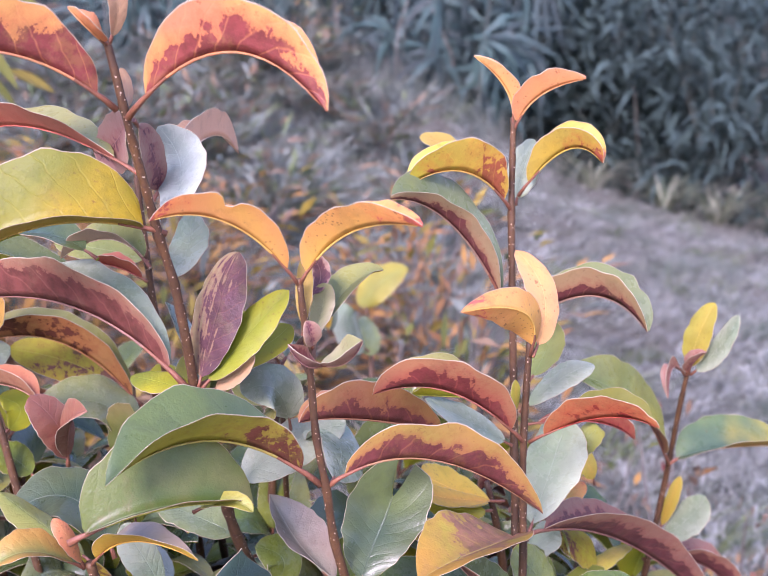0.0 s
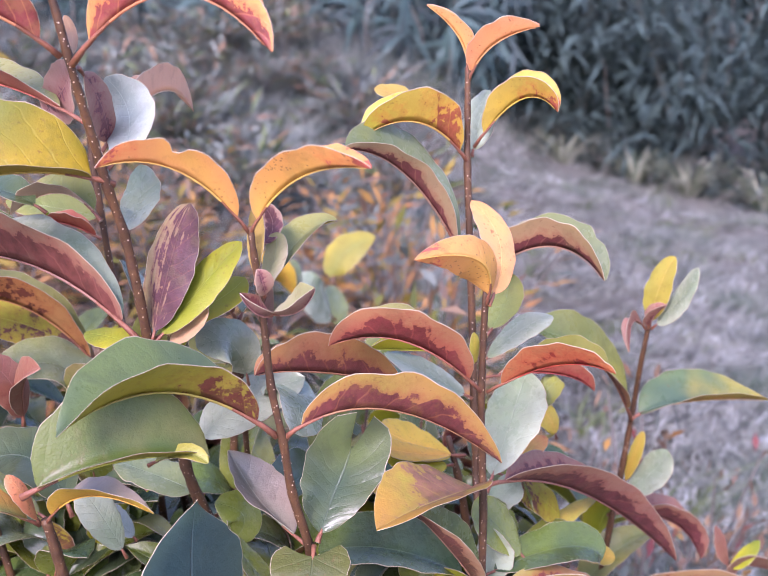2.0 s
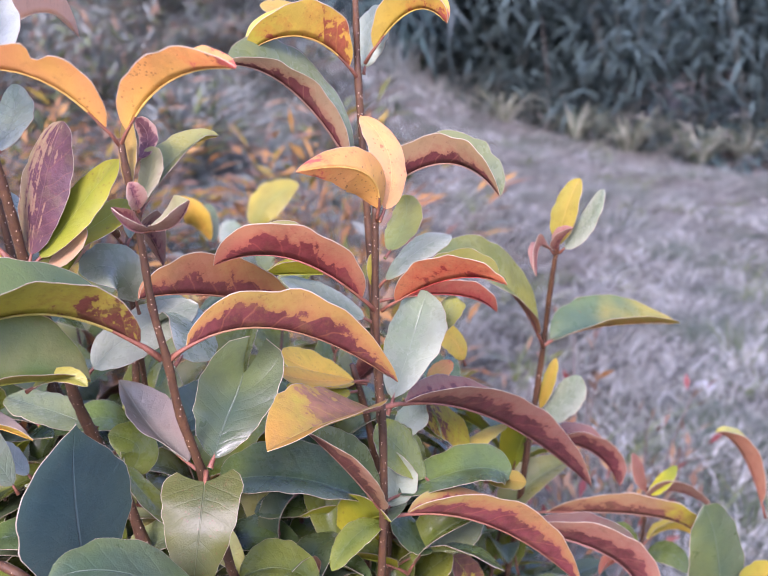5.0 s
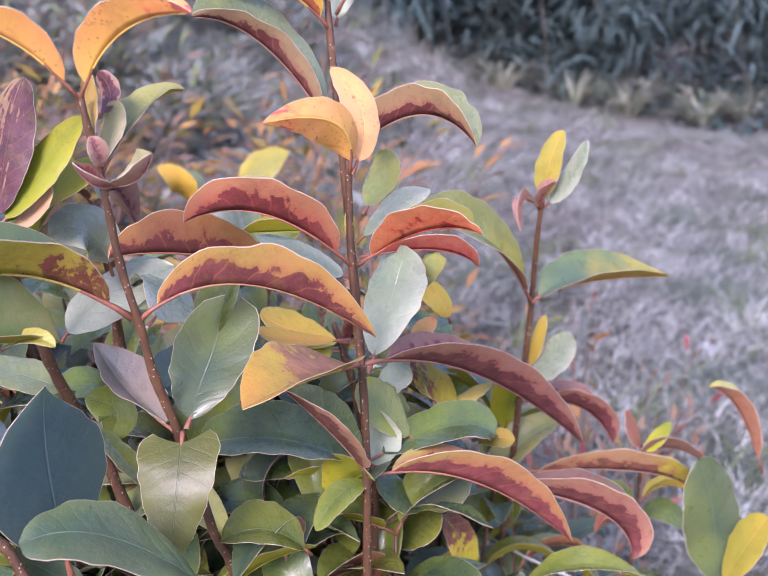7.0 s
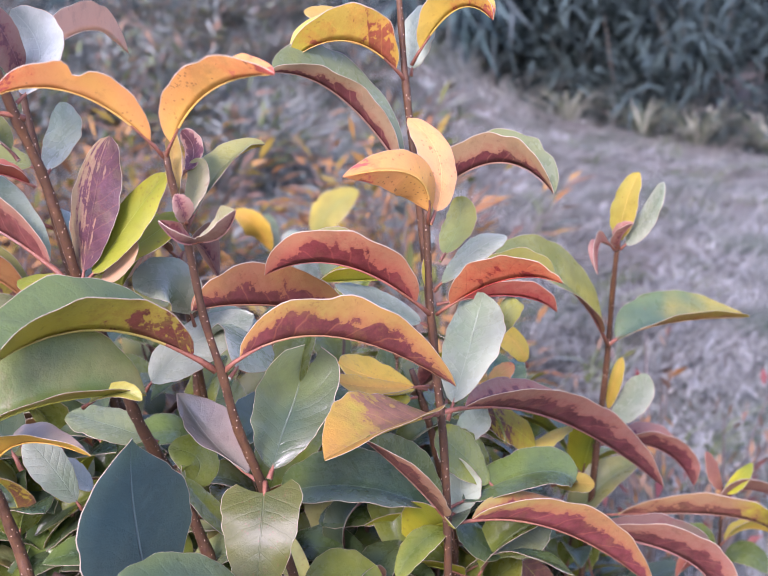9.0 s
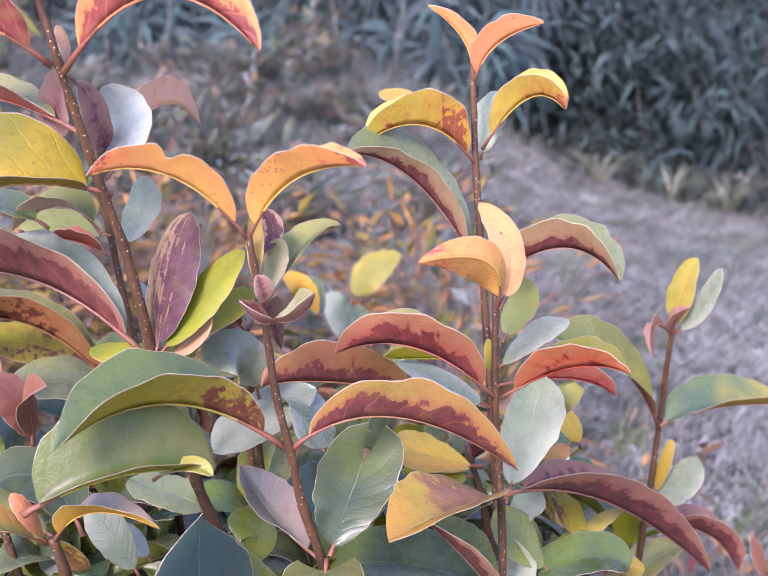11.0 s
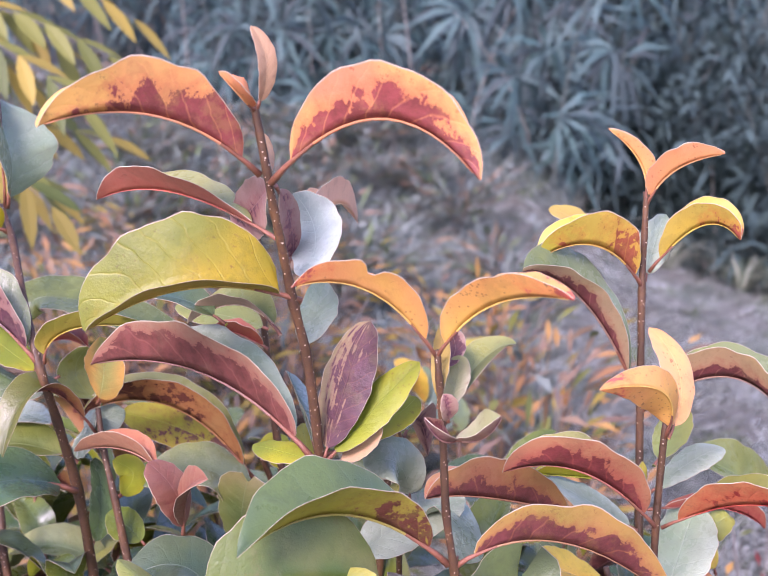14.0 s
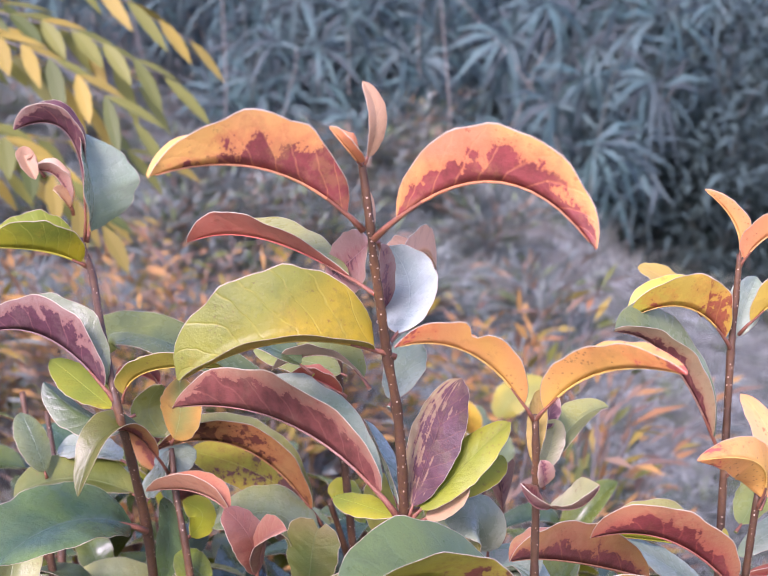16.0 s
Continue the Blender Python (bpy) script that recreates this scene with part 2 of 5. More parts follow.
skin("lime", (0.38, 0.40, 0.018), (0.48, 0.44, 0.025), (0.34, 0.17, 0.05), -0.25, 0, 0.1, vein=0.15, glow=0.4, tint=(0.24, 0.29, 0.03), tip=0.1)
skin("limegreen", (0.25, 0.31, 0.018), (0.36, 0.38, 0.022), (0.34, 0.17, 0.05), -0.25, 0, 0.1, vein=0.2, glow=0.35, tint=(0.44, 0.42, 0.03), tip=0.1)
skin("limeyellow", (0.58, 0.41, 0.06), (0.48, 0.40, 0.06), (0.35, 0.15, 0.05), -0.2, -0.1, 0.1, vein=0.15, glow=0.4, tint=(0.38, 0.35, 0.05))
skin("limeedge", (0.46, 0.43, 0.06), (0.54, 0.38, 0.07), (0.32, 0.13, 0.06), -0.2, -0.2, 0.1, vein=0.1, glow=0.5)
skin("amber", (0.70, 0.40, 0.05), (0.62, 0.42, 0.05), (0.4, 0.12, 0.04), -0.3, 0, 0, vein=0.1)
skin("amberedge", (0.46, 0.29, 0.06), (0.44, 0.32, 0.07), (0.4, 0.12, 0.04), -0.3, 0, 0, vein=0.1)
skin("yellowember", (0.60, 0.40, 0.06), (0.60, 0.41, 0.07), (0.34, 0.07, 0.045), -0.02, 0.30, 0.46, vein=0.15, tint=(0.52, 0.41, 0.05), tip=0.2)
skin("yellowtip", (0.58, 0.40, 0.05), (0.54, 0.40, 0.07), (0.40, 0.08, 0.06), 0.40, 0.42, -0.90, vein=0.15, tint=(0.48, 0.40, 0.05), tip=-0.2)
skin("cupgrey", (0.21, 0.23, 0.12), (0.34, 0.30, 0.20), (0.30, 0.14, 0.10), -0.05, -0.3, 0.0, vein=0.3, rough=0.4, tint=(0.30, 0.30, 0.11))
skin("olivelime", (0.25, 0.26, 0.05), (0.34, 0.30, 0.05), (0.30, 0.15, 0.05), -0.2, 0, 0.1, vein=0.2, glow=0.3, tint=(0.44, 0.37, 0.05))
skin("tanlime", (0.36, 0.22, 0.11), (0.40, 0.26, 0.11), (0.19, 0.075, 0.05), 0.0, 0.6, 0.25, vein=0.2, tint=(0.42, 0.38, 0.04), tip=0.9)
skin("budbrown", (0.36, 0.19, 0.13), (0.42, 0.24, 0.16), (0.24, 0.08, 0.07), 0.1, 0.3, 0.1, vein=0.2, specks=0.1)
skin("yellowpatch", (0.36, 0.32, 0.05), (0.43, 0.34, 0.05), (0.29, 0.145, 0.085), 0.10, 0.35, 0.50, vein=0.3, tint=(0.48, 0.27, 0.05))
skin("veined", (0.29, 0.305, 0.030), (0.215, 0.25, 0.028), (0.54, 0.46, 0.06), -0.03, 0.2, 0.0, vein=1.2, pale=(0.56, 0.51, 0.09), glow=0.4, tint=(0.51, 0.39, 0.012), tip=-0.3)
skin("limeplum", (0.50, 0.46, 0.04), (0.54, 0.44, 0.05), (0.22, 0.075, 0.06), 0.02, 0.1, 0.75, vein=0.15, glow=0.5)
skin("limebrown", (0.045, 0.064, 0.011), (0.085, 0.098, 0.016), (0.28, 0.11, 0.07), -0.08, 0.35, -0.60, vein=0.5, rough=0.5, coat=0.1, glow=0.15, tint=(0.11, 0.12, 0.03))
skin("greenblotch", (0.46, 0.44, 0.06), (0.54, 0.47, 0.08), (0.25, 0.06, 0.06), -0.24, 0.15, 0.85, vein=0.15, specks=0.3, glow=0.5, tint=(0.58, 0.46, 0.06))
skin("sage", (0.20, 0.25, 0.10), (0.32, 0.32, 0.11), (0.32, 0.17, 0.11), -0.25, 0, 0, vein=0.25, rough=0.30, coat=0.2, tint=(0.36, 0.33, 0.07), tip=0.2)
skin("sagegold", (0.22, 0.25, 0.07), (0.50, 0.28, 0.06), (0.5, 0.2, 0.06), -0.3, -0.2, 0.3, vein=0.25)
skin("palegreen", (0.22, 0.27, 0.07), (0.29, 0.31, 0.08), vein=0.35, rough=0.30, coat=0.28, tint=(0.38, 0.36, 0.07), specks=0.06)
skin("green", (0.085, 0.12, 0.020), (0.15, 0.175, 0.026), vein=0.25, rough=0.27, coat=0.22, glow=0.2, tint=(0.19, 0.22, 0.035), specks=0.06)
skin("greendark", (0.030, 0.062, 0.030), (0.065, 0.10, 0.035), vein=0.2, rough=0.27, coat=0.24, glow=0.12, tint=(0.10, 0.15, 0.025), specks=0.06)
skin("teal", (0.042, 0.076, 0.040), (0.076, 0.106, 0.044), vein=0.45, rough=0.32, coat=0.25, glow=0.12, tint=(0.10, 0.14, 0.042), specks=0.06)
skin("tealdark", (0.018, 0.047, 0.049), (0.034, 0.068, 0.062), vein=0.25, rough=0.36, coat=0.35, glow=0.08, tint=(0.035, 0.07, 0.045), specks=0.06)
skin("tealgreen", (0.06, 0.092, 0.036), (0.115, 0.14, 0.04), vein=0.2, rough=0.27, coat=0.25, glow=0.15, tint=(0.17, 0.20, 0.045), specks=0.06)
skin("tealpale", (0.110, 0.152, 0.076), (0.175, 0.208, 0.095), vein=0.3, rough=0.26, coat=0.30, glow=0.15, tint=(0.22, 0.24, 0.06), specks=0.06)
skin("tealyellow", (0.080, 0.135, 0.080), (0.13, 0.19, 0.075), vein=0.2, rough=0.3, coat=0.25, tint=(0.46, 0.36, 0.05), tip=0.3)
# glossy green uppers whose sky reflection is put into a pale base colour
skin("skysheen", (0.23, 0.28, 0.18), (0.36, 0.40, 0.28), vein=0.8, rough=0.27, coat=0.3, glow=0.2, tint=(0.25, 0.33, 0.19), specks=0.06)
skin("skysheenwhite", (0.38, 0.47, 0.42), (0.52, 0.59, 0.53), vein=0.8, rough=0.27, coat=0.4, glow=0.25, specks=0.06)
# pinkish leaf, its pale sky sheen mixed into the colour
skin("skysheenpink", (0.26, 0.25, 0.18), (0.38, 0.31, 0.23), (0.30, 0.15, 0.11), 0.05, 0.0, 0.0, vein=0.4, rough=0.22, coat=0.6, specks=0.1, tint=(0.40, 0.28, 0.22))


def bark_material():
    m, tree = nodes_of("twig_bark")
    pos = node(tree, "ShaderNodeTexCoord").outputs["Object"]
    wide, fine = grain(tree, pos, 45, 4), grain(tree, pos, 420, 4)
    col = blend(tree, step(tree, wide, 0.35, 0.7), (0.055, 0.026, 0.010), (0.118, 0.054, 0.020))
    col = blend(tree, step(tree, fine, 0.45, 0.75), col, (0.066, 0.027, 0.017))
    cell = node(tree, "ShaderNodeTexVoronoi")
    cell.inputs["Scale"].default_value = 300
    tree.links.new(pos, cell.inputs["Vector"])
    dot = calc(tree, "SUBTRACT", 1.0, step(tree, cell.outputs["Distance"], 0.10, 0.15))
    col = blend(tree, dot, col, (0.62, 0.48, 0.36))
    finish(tree, col, 0.55, calc(tree, "ADD", calc(tree, "ADD", calc(tree, "MULTIPLY", fine, 0.7), calc(tree, "MULTIPLY", grain(tree, pos, 140, 4), 0.8)), dot), 0.8, 0.0011)
    return m


def plain_material(name, a, b, scale, rough=0.8, bump=0.3, distance=0.005, glow=0.0, by_island=False, patch=None):
    m, tree = nodes_of(name)
    pos = node(tree, "ShaderNodeTexCoord").outputs["Object"]
    wide, fine = grain(tree, pos, scale, 4), grain(tree, pos, scale * 12, 4)
    f = calc(tree, "ADD", calc(tree, "MULTIPLY", wide, 0.7), calc(tree, "MULTIPLY", fine, 0.3))
    if by_island:
        isl = node(tree, "ShaderNodeNewGeometry").outputs["Random Per Island"]
        f = calc(tree, "ADD", calc(tree, "MULTIPLY", f, 0.45), calc(tree, "MULTIPLY", isl, 0.55))
    col = blend(tree, step(tree, f, 0.25, 0.75), a, b)
    if patch:
        col = blend(tree, calc(tree, "MULTIPLY", step(tree, grain(tree, pos, 1.6, 5, 0.65), 0.47, 0.66), 0.75), col, patch)
    finish(tree, col, rough, fine, bump, distance, glow)
    return m


BARK = bark_material()
CORK = plain_material("cork_warts", (0.30, 0.20, 0.13), (0.56, 0.43, 0.31), 200, 0.8, 0.2, 0.0005)
STALK = plain_material("leaf_stalk", (0.15, 0.05, 0.03), (0.30, 0.12, 0.065), 60, 0.45)
MARGIN = plain_material("leaf_margin", (0.36, 0.28, 0.18), (0.64, 0.54, 0.41), 60, 0.5, 0.2, 0.0005, 0.3)
EARTH = plain_material("dry_turf", (0.085, 0.075, 0.055), (0.21, 0.19, 0.15), 7.0, 0.95, 0.8, 0.04, patch=(0.11, 0.125, 0.08))
STRAW = plain_material("straw_blades", (0.037, 0.041, 0.034), (0.335, 0.348, 0.286), 7.0, 0.8, 0.0, 0.001, 0.2, True, patch=(0.085, 0.13, 0.08))
BLEACHED = plain_material("bleached_blades", (0.205, 0.214, 0.186), (0.58, 0.597, 0.54), 5.0, 0.8, 0.0, 0.001, 0.2, True)
WEED = plain_material("weed_blades", (0.055, 0.080, 0.070), (0.27, 0.30, 0.262), 3.0, 0.7, 0.0, 0.001, 0.2, True)
GREENBLADE = plain_material("green_blades", (0.07, 0.10, 0.04), (0.16, 0.20, 0.08), 2.0, 0.7, 0.0, 0.001, 0.2, True)
CANE = plain_material("dead_canes", (0.13, 0.12, 0.10), (0.26, 0.235, 0.20), 3.0, 0.8)
TUSSOCK = plain_material("tussock_blades", (0.10, 0.13, 0.07), (0.36, 0.37, 0.27), 2.0, 0.7, 0.0, 0.001, 0.2, True)
BAMBOO = plain_material("bamboo_leaves", (0.010, 0.026, 0.027), (0.055, 0.110, 0.101), 1.0, 0.6, 0.0, 0.001, 0.15, True)
CULM = plain_material("bamboo_culms", (0.05, 0.062, 0.052), (0.095, 0.11, 0.09), 3.0, 0.7)
SCRUB = plain_material("scrub_leaves", (0.085, 0.108, 0.086), (0.22, 0.24, 0.20), 1.5, 0.7, 0.0, 0.001, 0.2, True)
RUST = plain_material("rust_leaves", (0.28, 0.13, 0.05), (0.48, 0.26, 0.07), 2.0, 0.6, 0.0, 0.001, 0.3, True)
YELLOW = plain_material("yellow_leaves", (0.24, 0.18, 0.03), (0.38, 0.27, 0.045), 2.0, 0.6, 0.0, 0.001, 0.35, True)
OLIVE = plain_material("olive_leaves", (0.075, 0.095, 0.017), (0.19, 0.185, 0.034), 2.0, 0.6, 0.0, 0.001, 0.3, True)
CRIMSON = plain_material("crimson_leaves", (0.19, 0.045, 0.04), (0.29, 0.10, 0.07), 2.0, 0.6, 0.0, 0.001, 0.3, True)
FADED = plain_material("faded_leaves", (0.17, 0.105, 0.07), (0.31, 0.20, 0.115), 2.0, 0.7, 0.0, 0.001, 0.3, True)
# leaf colour darkened to carry the thicket's shade; undergrowth and far wood share it
SHADE_LEAF = plain_material("shade_dark_leaves", (0.028, 0.051, 0.047), (0.058, 0.096, 0.085), 1.0, 0.85, 0.0, 0.001, 0.1, True)
STONE = plain_material("pale_stone", (0.28, 0.29, 0.29), (0.46, 0.47, 0.46), 30, 0.8, 0.5, 0.004)
TWIG = plain_material("brown_twigs", (0.09, 0.08, 0.068), (0.18, 0.155, 0.13), 20, 0.8)


# ---- ground and distance ----
def link_mesh(name, verts, faces, mats, parent=None, where=(0, 0, 0), index=None, smooth=False):
    me = bpy.data.meshes.new(name)
    me.from_pydata(verts, [], faces)
    for m in mats:
        me.materials.append(m)
    if index is not None:
        me.polygons.foreach_set("material_index", index)
    if smooth:
        me.polygons.foreach_set("use_smooth", [True] * len(faces))
    me.update()
    ob = new(name, me)
    ob.location = where
    ob.parent = parent
    return ob


def ease(v, lo, hi):
    v = max(0.0, min(1.0, (v - lo) / (hi - lo)))
    return v * v * (3 - 2 * v)


def height(x, y):
    """The lie of the land: level at the shrub, a bank that rises behind and to the left."""
    rise = max(0.0, min(1.9, (y - 1.0) / 8.5)) * (0.41 - 0.24 * max(-4.5, min(2.2, x)))
    bank = 0.45 * ease(y, 5.8, 9.2) * ease(x, -2.2, -0.2) * ease(-x, -1.5, -0.4)
    swell = 0.09 * noise.noise((x * 0.45, y * 0.45, 0.0)) + 0.05 * noise.noise((x * 1.3, y * 1.3, 3.0))
    return rise + bank + swell + 0.9 * max(0.0, min(9.0, y - 15.5))


def thicket_edge(x):
    """How far out the mown grass ends and the dark undergrowth begins."""
    return 9.8 - 1.3 * ease(x, 0.9, 2.0) - 1.9 * ease(x, 2.0, 2.9) + 0.25 * noise.noise((x * 2.0, 0.0, 7.0))


def ground_sheet():
    xs = [-400, -150, -60, -25] + [-12 + 0.4 * i for i in range(61)] + [25, 60, 150, 400]
    ys = [-400, -100, -30, -8] + [-3 + 0.4 * i for i in range(56)] + [26, 34, 60, 150, 400]
    verts = [(x, y, height(x, y)) for y in ys for x in xs]
    n = len(xs)
    faces = [(j * n + i, j * n + i + 1, (j + 1) * n + i + 1, (j + 1) * n + i) for j in range(len(ys) - 1) for i in range(n - 1)]
    ob = link_mesh("ground", verts, faces, [EARTH], smooth=True)
    tagged(ob, "dry winter turf of pale dead grass sloping up to a thicket", "ground", kind="structure")


ground_sheet()


def blade(verts, faces, root, lean, tall, wide, rng):
    """A bent grass blade of two quads and a tip."""
    a = rng.uniform(0, math.tau)
    side = Vector((math.cos(a), math.sin(a), 0)) * wide / 2
    k = len(verts)
    for s in (0.0, 0.5, 1.0):
        c = root + Vector((lean[0] * s * s, lean[1] * s * s, tall * (s - 0.25 * s * s)))
        w = side * (1 - 0.75 * s)
        verts += [c - w, c + w]
    faces += [(k, k + 1, k + 3, k + 2), (k + 2, k + 3, k + 5, k + 4)]


def grass(name, count, reach, tall, mat, label, seed, clump=1, lie=0.8, wide=(0.004, 0.008), loose=0.028, across=(-0.52, 0.50)):
    """Blades in tufts, spread over the wedge of ground between reach[0] and reach[1] metres out."""
    rng = random.Random(seed)
    verts, faces = [], []
    for _ in range(count // clump):
        y = reach[0] + (reach[1] - reach[0]) * rng.random() ** 1.15
        x = rng.uniform(*across) * y + rng.uniform(-0.3, 0.3)
        heap = rng.uniform(0.6, 1.3)
        flow = 5.0 * noise.noise((x * 0.9, y * 0.9, seed))
        for _ in range(clump):
            px, py = x + rng.gauss(0, loose), y + rng.gauss(0, loose)
            if py > thicket_edge(px):
                continue
            h = rng.uniform(*tall) * heap
            a = flow + rng.gauss(0, 1.1)
            blade(verts, faces, Vector((px, py, height(px, py) - 0.01)), (math.cos(a) * h * lie, math.sin(a) * h * lie), h, rng.uniform(*wide), rng)
    ob = link_mesh(name, verts, faces, [mat])
    tagged(ob, label, "grass", kind="stuff")


grass("dead_grass", 140000, (1.4, 10.6), (0.03, 0.085), STRAW, "short pale straw-coloured dead grass lying over the turf", 11, 26, 1.7, (0.003, 0.008), 0.045)
grass("wispy_grass", 14000, (2.2, 10.6), (0.03, 0.08), BLEACHED, "loose wisps of bleached grass standing out of the turf", 14, 7, 1.2, (0.002, 0.005), 0.03)
grass("tall_dry_grass", 5000, (8.0, 10.6), (0.12, 0.36), STRAW, "tall grey-tan dry grass at the foot of the thicket", 12, 8, 1.3, (0.005, 0.010), 0.08)
grass("tuft_grass", 42000, (1.8, 9.6), (0.03, 0.075), BLEACHED, "bleached tufts of matted grass", 15, 20, 1.2, (0.003, 0.008), 0.04)
grass("bank_weeds", 9000, (4.2, 9.8), (0.10, 0.30), WEED, "rank grey-green weeds and grass on the bank", 16, 14, 0.9, (0.006, 0.014), 0.09, (-0.52, 0.06))
grass("green_grass", 5000, (2.0, 11.0), (0.05, 0.15), GREENBLADE, "small green weeds among the dead grass", 13, 25, 1.0, (0.006, 0.012), 0.05)


def lance(verts, faces, root, way, length, wide, rng, droop=0.3, face=None):
    """A narrow folded leaf of four triangles."""
    way = way.normalized()
    side = way.cross(face or Vector((rng.gauss(0, 0.4), rng.gauss(0, 0.4), 1)))
    side = (side.normalized() if side.length > 1e-4 else Vector((1, 0, 0))) * wide / 2
    k = len(verts)
    mid = root + way * length * 0.45
    tip = root + way * length - Vector((0, 0, droop * length))
    verts += [root, mid + side, mid - Vector((0, 0, wide * 0.15)), mid - side, tip]
    faces += [(k, k + 1, k + 2), (k, k + 2, k + 3), (k + 1, k + 4, k + 2), (k + 2, k + 4, k + 3)]


def tube(verts, faces, pts, r0, r1, sides=6):
    k = len(verts)
    for i, p in enumerate(pts):
        t = (pts[min(i + 1, len(pts) - 1)] - pts[max(i - 1, 0)]).normalized()
        x = t.cross(Vector((0.31, 0.9, 0.2))).normalized()
        y = t.cross(x)
        r = r0 + (r1 - r0) * i / (len(pts) - 1)
        verts += [p + (x * math.cos(q) + y * math.sin(q)) * r for q in (math.tau * j / sides for j in range(sides))]
    for i in range(len(pts) - 1):
        for j in range(sides):
            a, b = k + i * sides + j, k + i * sides + (j + 1) % sides
            faces.append((a, b, b + sides, a + sides))
    faces.append(tuple(range(k + sides - 1, k - 1, -1)))
    faces.append(tuple(range(k + (len(pts) - 1) * sides, k + len(pts) * sides)))


def bamboo_clump(x, y, tall, spread, culms, fans, seed):
    """A clump of bamboo: leaning jointed culms with fans of long drooping leaves."""
    rng = random.Random(seed)
    root = Vector((x, y, height(x, y) - 0.02))
    clump = new("bamboo_clump")
    clump.location = root
    tagged(clump, "tall clump of bamboo with grey-green drooping leaf fans", "bamboo", "bamboo thicket on the bank")
    lv, lf = [], []
    for _ in range(culms):
        a, r = rng.uniform(0, math.tau), spread * math.sqrt(rng.random())
        foot = Vector((math.cos(a) * r, math.sin(a) * r * 0.6, 0))
        h = tall * rng.uniform(0.7, 1.1)
        lean = Vector((rng.gauss(0, 0.12), rng.gauss(-0.08, 0.10), 0)) * h
        pts = [foot + lean * s * s + Vector((0, 0, h * s)) for s in (0, 0.25, 0.5, 0.75, 1.0)]
        cv, cf = [], []
        tube(cv, cf, pts, 0.010, 0.003, 5)
        link_mesh("culm", cv, cf, [CULM], clump)
        for _ in range(fans):
            s = rng.uniform(0.12, 1.0)
            hub = foot + lean * s * s + Vector((0, 0, h * s)) + Vector((rng.gauss(0, 0.18), rng.gauss(-0.05, 0.18), rng.gauss(0, 0.05)))
            turn = rng.uniform(-0.9, 0.5)
            number = rng.randint(5, 8)
            hand = rng.choice((-1, 1))
            facing = Vector((rng.gauss(0, 0.5), -1, rng.uniform(0.1, 0.9)))
            for q in range(number):
                ang = turn + 2.5 * (q / (number - 1) - 0.5) + rng.gauss(0, 0.12)
                way = Vector((hand * math.cos(ang), rng.gauss(-0.15, 0.25), math.sin(ang)))
                lance(lv, lf, hub + way * 0.01, way, rng.uniform(0.26, 0.50), rng.uniform(0.034, 0.056), rng, 0.28, facing)
    link_mesh("foliage", lv, lf, [BAMBOO], clump)["kind"] = "stuff"


place = random.Random(5)
for row, (y0, tall) in enumerate(((9.0, 2.0), (10.3, 3.0), (11.9, 4.0), (13.6, 5.0))):
    for i in range(10):
        bx = -4.6 + i * 1.22 + place.uniform(-0.4, 0.4)
        if row == 0 and (bx < -1.3 and i % 2) or row < 2 and bx > 1.15:
            continue
        by = y0 + place.uniform(-0.4, 0.4) + (0.6 if bx < 0 else 0.0) + (0.5 if bx > 1.6 else 0.0)
        bamboo_clump(bx, by, tall * place.uniform(0.85, 1.1), 0.6, 7, 7, 100 + 20 * row + i)


def dead_cane(x, y, tall, lean, seed):
    """A bare dead cane, jointed and slightly crooked."""
    rng = random.Random(seed)
    pts = [Vector((lean * tall * s * s + rng.gauss(0, 0.012), rng.gauss(0, 0.02), tall * s)) for s in (0, 0.2, 0.4, 0.6, 0.8, 1.0)]
    verts, faces = [], []
    tube(verts, faces, pts, 0.007, 0.003, 6)
    ob = link_mesh("dead_cane", verts, faces, [CANE], None, (x, y, height(x, y) - 0.03), smooth=True)
    tagged(ob, "bare grey-tan dead cane standing before the bamboo", "cane", "dead canes in the thicket")


for i in range(14):
    cx = -2.6 + 0.45 * i + place.uniform(-0.15, 0.15)
    dead_cane(cx, 8.7 + place.uniform(-0.4, 0.6) + (0.5 if cx < 0 else 0.0), place.uniform(0.9, 2.4), place.gauss(0, 0.34), 60 + i)


def grass_tussock(x, y, tall, count, seed):
    """A fountain of long arching blades."""
    rng = random.Random(seed)
    verts, faces = [], []
    for _ in range(count):
        a, h = rng.uniform(0, math.tau), tall * rng.uniform(0.5, 1.0)
        out, w = Vector((math.cos(a), math.sin(a), 0)), rng.uniform(0.007, 0.014)
        side, far = Vector((-out.y, out.x, 0)) * w, h * rng.uniform(0.5, 2.0)
        k = len(verts)
        for s in (0.0, 0.35, 0.7, 1.0):
            c = out * (0.03 + far * s ** 1.5) + Vector((0, 0, h * (1.25 * s - 0.65 * s * s * s)))
            verts += [c - side * (1 - 0.85 * s), c + side * (1 - 0.85 * s)]
        faces += [(k + 2 * i, k + 2 * i + 1, k + 2 * i + 3, k + 2 * i + 2) for i in range(3)]
    ob = link_mesh("grass_tussock", verts, faces, [TUSSOCK], None, (x, y, height(x, y) - 0.01))
    tagged(ob, "arching tussock of pale green and straw grass", "grass", "tussocks at the thicket's edge")


